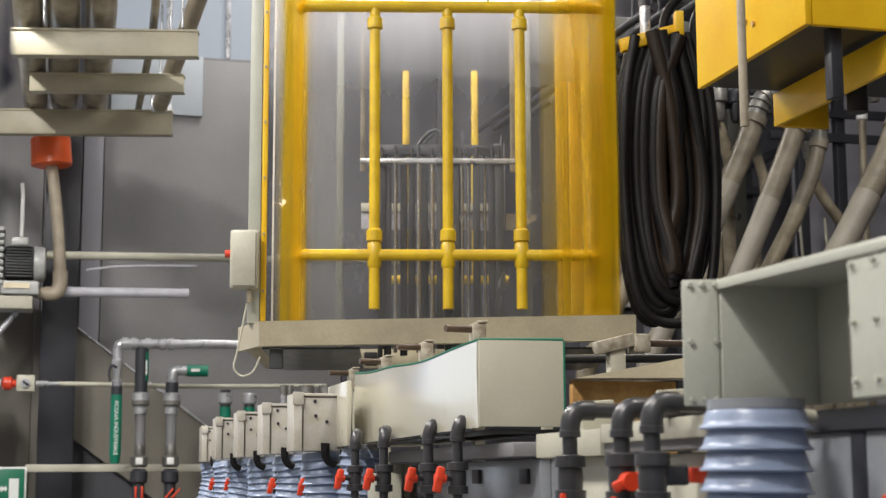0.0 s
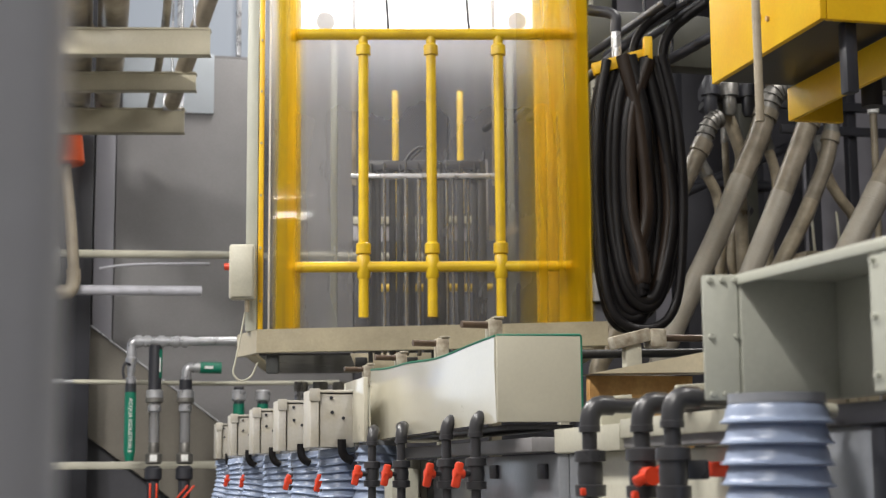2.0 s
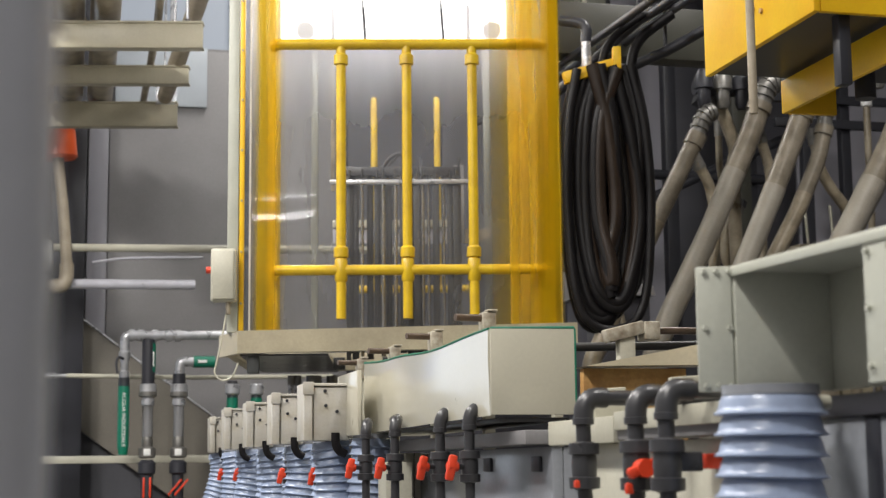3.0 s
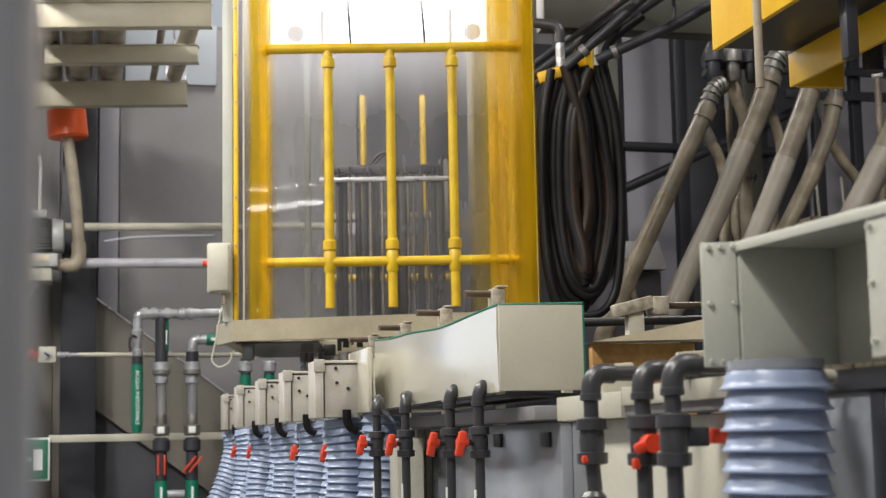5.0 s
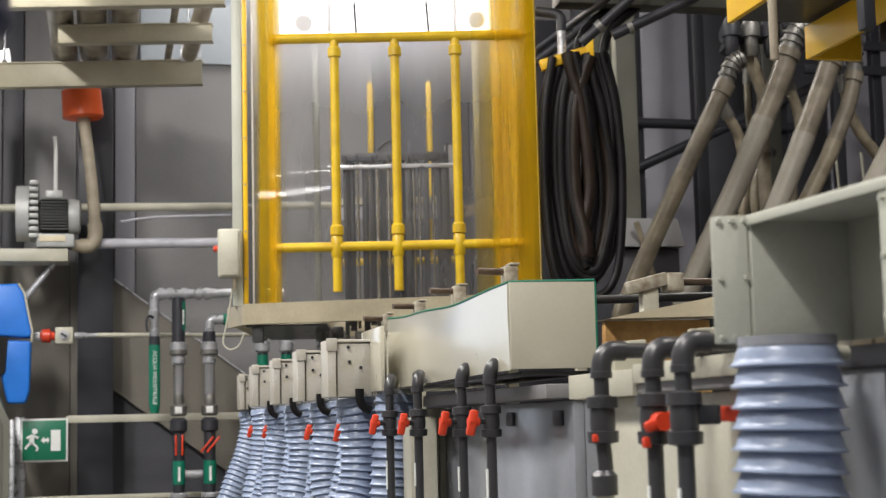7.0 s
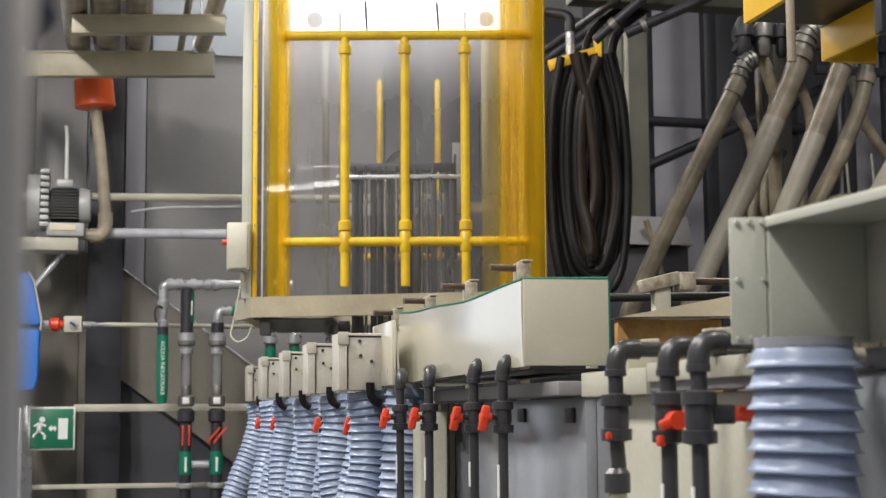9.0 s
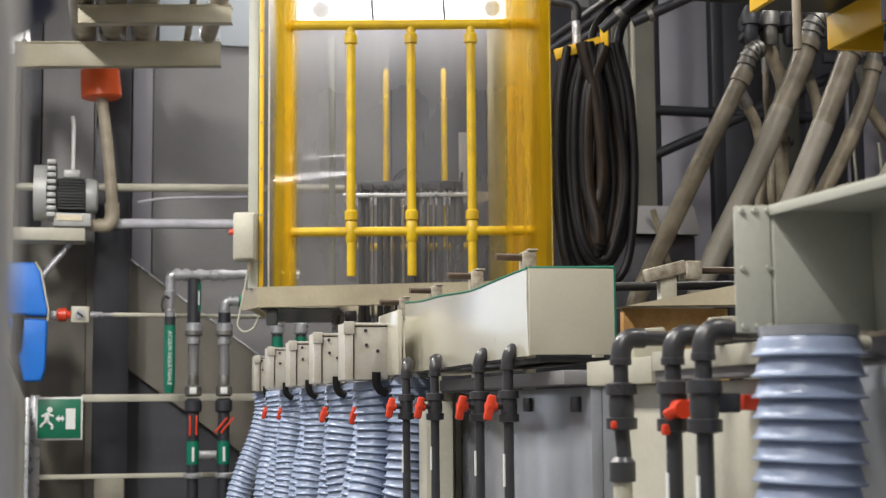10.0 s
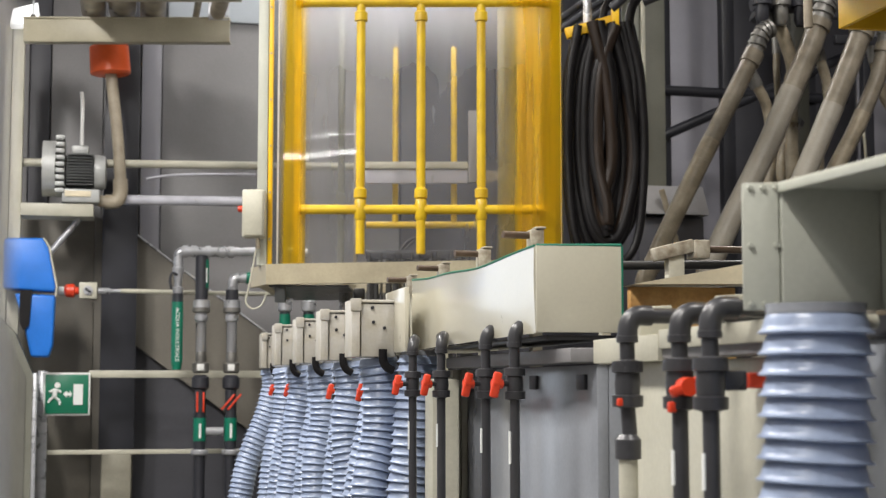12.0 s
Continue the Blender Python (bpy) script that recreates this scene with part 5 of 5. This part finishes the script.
    # control box with button and wire on the outer corner
    b = part("control_box", box(X - 0.975, X - 0.85, Y - 0.08, Y - 0.005, 2.25, 2.515, 0.012), CREAM, t, "cream control box")
    part("box_lid", box(X - 0.965, X - 0.86, Y - 0.092, Y - 0.081, 2.26, 2.505, 0.006), CREAM, b)
    part("button", rod((X - 0.976, Y - 0.045, 2.41), (X - 1.0, Y - 0.045, 2.41), 0.017), RED, b, "red button")
    part("gland", rod((X - 0.89, Y - 0.045, 2.19), (X - 0.89, Y - 0.045, 2.25), 0.012), GREYPIPE, b)
    part("loose_wire", tube(smooth_line([(X - 0.90, Y - 0.04, 2.19), (X - 0.92, Y - 0.03, 2.08), (X - 0.945, Y - 0.02, 1.96), (X - 0.955, Y - 0.02, 1.90), (X - 0.92, Y - 0.02, 1.865), (X - 0.87, Y - 0.02, 1.885), (X - 0.84, Y - 0.02, 1.95)], 6), 0.0045), CREAM, t)
    part("sensor", box(X - 0.80, X - 0.74, Y - 0.01, Y + 0.05, 1.90, 1.99, 0.006), MOTOR, t)
    for x in (X - 0.35, X - 0.10, X + 0.15):
        part("guide_foot", box(x - 0.03, x + 0.03, Y + 0.2, Y + 0.28, 1.93, 1.99, 0.005), DARKROD, t)
    # festoon of black hoses on a yellow bracket
    br = part("hose_bracket", box(X + 0.80, X + 1.10, Y + 0.0, Y + 0.05, 3.41, 3.47, 0.005, turn=(0, -16, 0)), YELLOW, t)
    part("bracket_hook", box(X + 1.06, X + 1.10, Y - 0.02, Y + 0.04, 3.42, 3.56, 0.004), YELLOW, br)
    for k in range(30):
        u = (k * 0.618) % 1
        xa, xb = 0.812 + 0.17 * u, 1.235 - 0.19 * ((k * 0.37) % 1)
        zb, r = 2.08 + 0.20 * u + 0.02 * (k % 3), 0.024 + 0.006 * (k % 3)
        yy = Y - 0.01 + 0.032 * (k % 8)
        m, sway = (xa + xb) / 2, 0.010 * math.sin(k * 2.7)
        part("festoon_hose", tube(smooth_line([(X + xa + 0.06 + 0.05 * u, yy, 3.44), (X + xa + 0.012 + sway, yy, 3.15), (X + xa + sway, yy + 0.02, 2.7), (X + xa + 0.05, yy, zb + 0.13), (X + m + 0.01, yy, zb + 0.02), (X + xb - 0.05, yy + 0.02, zb + 0.15), (X + xb + sway, yy + 0.02, 2.7), (X + xb - 0.02 - 2 * sway, yy, 3.12), (X + xb - 0.09 - 3 * sway, yy - 0.01, 3.46)], 6), r, seg=12), BROWNH if k % 7 == 1 else RUBBER, t)
    for k, dx in enumerate((1.03, 1.18)):
        part("hose_tail", tube(smooth_line([(X + dx, Y + 0.10, 3.30), (X + dx - 0.01, Y + 0.10, 3.50), (X + dx + 0.05, Y + 0.12, 3.64), (X + dx + 0.22, Y + 0.16, 3.78)], 6), 0.022 + 0.005 * (k % 2), seg=12), RUBBER, t)
    part("hose_union", rod((X + 0.93, Y + 0.05, 3.46), (X + 0.93, Y + 0.05, 3.62), 0.025), GALV, t)
    part("hose_union", tube(smooth_line([(X + 0.93, Y + 0.05, 3.60), (X + 0.92, Y + 0.05, 3.69), (X + 0.80, Y + 0.1, 3.73)], 5), 0.028), BLACK, t)
    return t


def plating_rack():
    """Hanging rack of plated rods below a flight bar."""
    X, Y = 1.69, 8.80
    t = thing("plating_rack", (X, Y, 2.227), "black plating rack with hanging bright rods", "rack")
    z = 2.227
    part("top_bar", box(X - 0.31, X + 0.31, Y - 0.025, Y + 0.025, z - 0.05, z, 0.004), BLACK, t)
    part("end_hook", rod((X + 0.30, Y, z), (X + 0.305, Y, z + 0.05), 0.008), BLACK, t)
    part("hook_loop", tube(smooth_line([(X - 0.11, Y, z), (X - 0.07, Y, z + 0.05), (X - 0.03, Y, z + 0.075), (X + 0.0, Y, z + 0.06), (X + 0.01, Y, z)], 5), 0.009), BLACK, t)
    part("hook_loop", tube([(X - 0.08, Y, z + 0.01), (X + 0.0, Y, z + 0.09), (X + 0.04, Y, z + 0.06)], 0.007), BLACK, t)
    part("flight_bar", box(X - 0.39, X + 0.39, Y - 0.06, Y - 0.035, z - 0.10, z - 0.075, 0.004), GALV, t, "pale flight bar")
    for k in range(17):
        x = X - 0.285 + 0.0356 * k + 0.005 * math.sin(k * 5.1)
        y = Y + 0.03 * math.sin(k * 2.3)
        part("hook_tip", rod((x, y - 0.03, z - 0.075), (x, y - 0.03, z - 0.02), 0.007), DARKROD, t)
        if k in (2, 5, 7, 11, 12, 14):
            part("plated_rod", rod((x, y - 0.02, z - 1.02), (x, y - 0.02, z - 0.08), 0.009 + 0.003 * (k % 2)), CHROME, t, "bright plated rod")
        else:
            part("rack_strip", box(x - 0.018, x + 0.018, y - 0.012, y + 0.012, z - 1.0 - 0.03 * (k % 2), z - 0.05, 0.003), DARKROD, t)
    for x in (X - 0.29, X + 0.30):
        part("rack_side", box(x - 0.012, x + 0.012, Y - 0.02, Y + 0.02, z - 1.05, z - 0.05, 0.003), DARKROD, t)
    for x in (X - 0.38, X + 0.37):
        part("lifting_arm", box(x - 0.012, x + 0.012, Y + 0.14, Y + 0.17, z - 0.1, z + 0.95, 0.003), GREYPIPE, t)
    return t


# ---------------------------------------------------------------- things close to the lens
def near_things():
    t = thing("machine_post", (-0.16, 0.48, 0), "grey sheet-metal machine post close to the aisle", "post")
    part("post_body", box(-0.30, -0.036, 0.45, 0.55, 0.0, 2.6, 0.012), NEAR, t)
    part("post_seam", box(-0.30, -0.20, 0.444, 0.449, 0.0, 2.6, 0.001), NEAR, t)
    t = thing("navy_hood", (-0.1, 1.25, 1.9), "dark navy rounded lamp hood hanging overhead", "hood")
    part("hood_shell", tube([(-0.157, 1.25, 1.765), (-0.157, 1.25, 1.78), (-0.157, 1.25, 1.85), (-0.157, 1.25, 1.97), (-0.157, 1.25, 2.04)], [0.09, 0.105, 0.10, 0.07, 0.02], seg=28), NAVY, t)
    part("hood_cord", rod((-0.157, 1.25, 2.03), (-0.157, 1.25, 6.5), 0.008), BLACK, t)
    t = thing("work_lamp", (-0.69, 11.1, 4.0), "small white work lamp on the frame post", "lamp")
    bm = plate([(-0.80, 3.97), (-0.63, 3.98), (-0.60, 4.05), (-0.61, 4.13), (-0.78, 4.08)], 11.05, 11.2)
    part("lamp_face", bm, SMALL, t, "glowing white lamp face")


def machine_cabinet():
    """Low cabinet with a chamfered shoulder at the aisle end."""
    t = thing("machine_cabinet", (-0.8, 10.9, 0), "dim olive-grey machine cabinet with a sloping shoulder", "cabinet")
    part("cabinet_body", plate([(-1.5, 0), (-0.575, 0), (-0.575, 1.52), (-0.70, 1.80), (-0.82, 1.92), (-1.5, 1.94)], 10.88, 11.14), COLUMN, t)
    part("front_frame", plate([(-1.48, 0.1), (-0.62, 0.1), (-0.62, 1.50), (-0.73, 1.76), (-1.48, 1.86)], 10.868, 10.879), OLIVEG, t, "recessed front panel")
    part("edge_profile", box(-0.574, -0.545, 10.88, 10.93, 0, 1.53, 0.004), GALV, t)


# ---------------------------------------------------------------- assembly
hall()
luminaires()
tube_lamps()
column()
sloped_panel()
post_and_rails()
pull_cord()
exit_sign()
side_blower()
vent_pipe()
blue_cover()
pipework()
overhead_beams()
tanks()
hoses_and_boxes()
green_edged_cover()
duct_unit()
valves()
bar_clamps()
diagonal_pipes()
gantry()
steelwork()
cabin = transporter()
rack = plating_rack()
near_things()
machine_cabinet()


def motions():
    """The cabin rolls away along the line and stops; then the rack is lowered."""
    # seconds, cabin front (x, y), height of the rack's top bar
    way = ((0, 1.687, 6.69, 0.038, 3.064), (0.5, 1.684, 6.81, 0.036, 3.066), (1.0, 1.681, 6.94, 0.036, 3.068), (1.5, 1.677, 7.07, 0.035, 3.068),
           (2.0, 1.670, 7.20, 0.034, 3.068), (2.5, 1.655, 7.33, 0.028, 3.060), (3.0, 1.640, 7.47, 0.020, 3.050), (4.0, 1.618, 7.74, 0.008, 3.032),
           (5.0, 1.608, 7.96, 0.002, 3.020), (5.5, 1.606, 8.05, 0.002, 3.017), (6.0, 1.604, 8.12, 0.0, 3.014), (6.5, 1.600, 8.17, 0.0, 3.012),
           (7.0, 1.606, 8.22, 0.0, 3.011), (8.0, 1.605, 8.28, 0.0, 3.011), (8.6, 1.604, 8.30, 0.0, 2.995), (9.0, 1.604, 8.30, 0.0, 2.930), (9.5, 1.604, 8.30, 0.0, 2.866),
           (10.0, 1.604, 8.30, 0.0, 2.763), (10.5, 1.605, 8.30, 0.0, 2.625), (11.0, 1.607, 8.30, 0.0, 2.491), (11.5, 1.609, 8.30, 0.0, 2.362), (12.0, 1.609, 8.30, 0.0, 2.227))
    walk(cabin, [(t, pose(x, y, 2.0 + dz, 0, 0, -12)) for t, x, y, dz, h in way])
    walk(rack, [(t, pose(x + 0.085, y + 0.49, h, 0, 0, -12)) for t, x, y, dz, h in way])


motions()
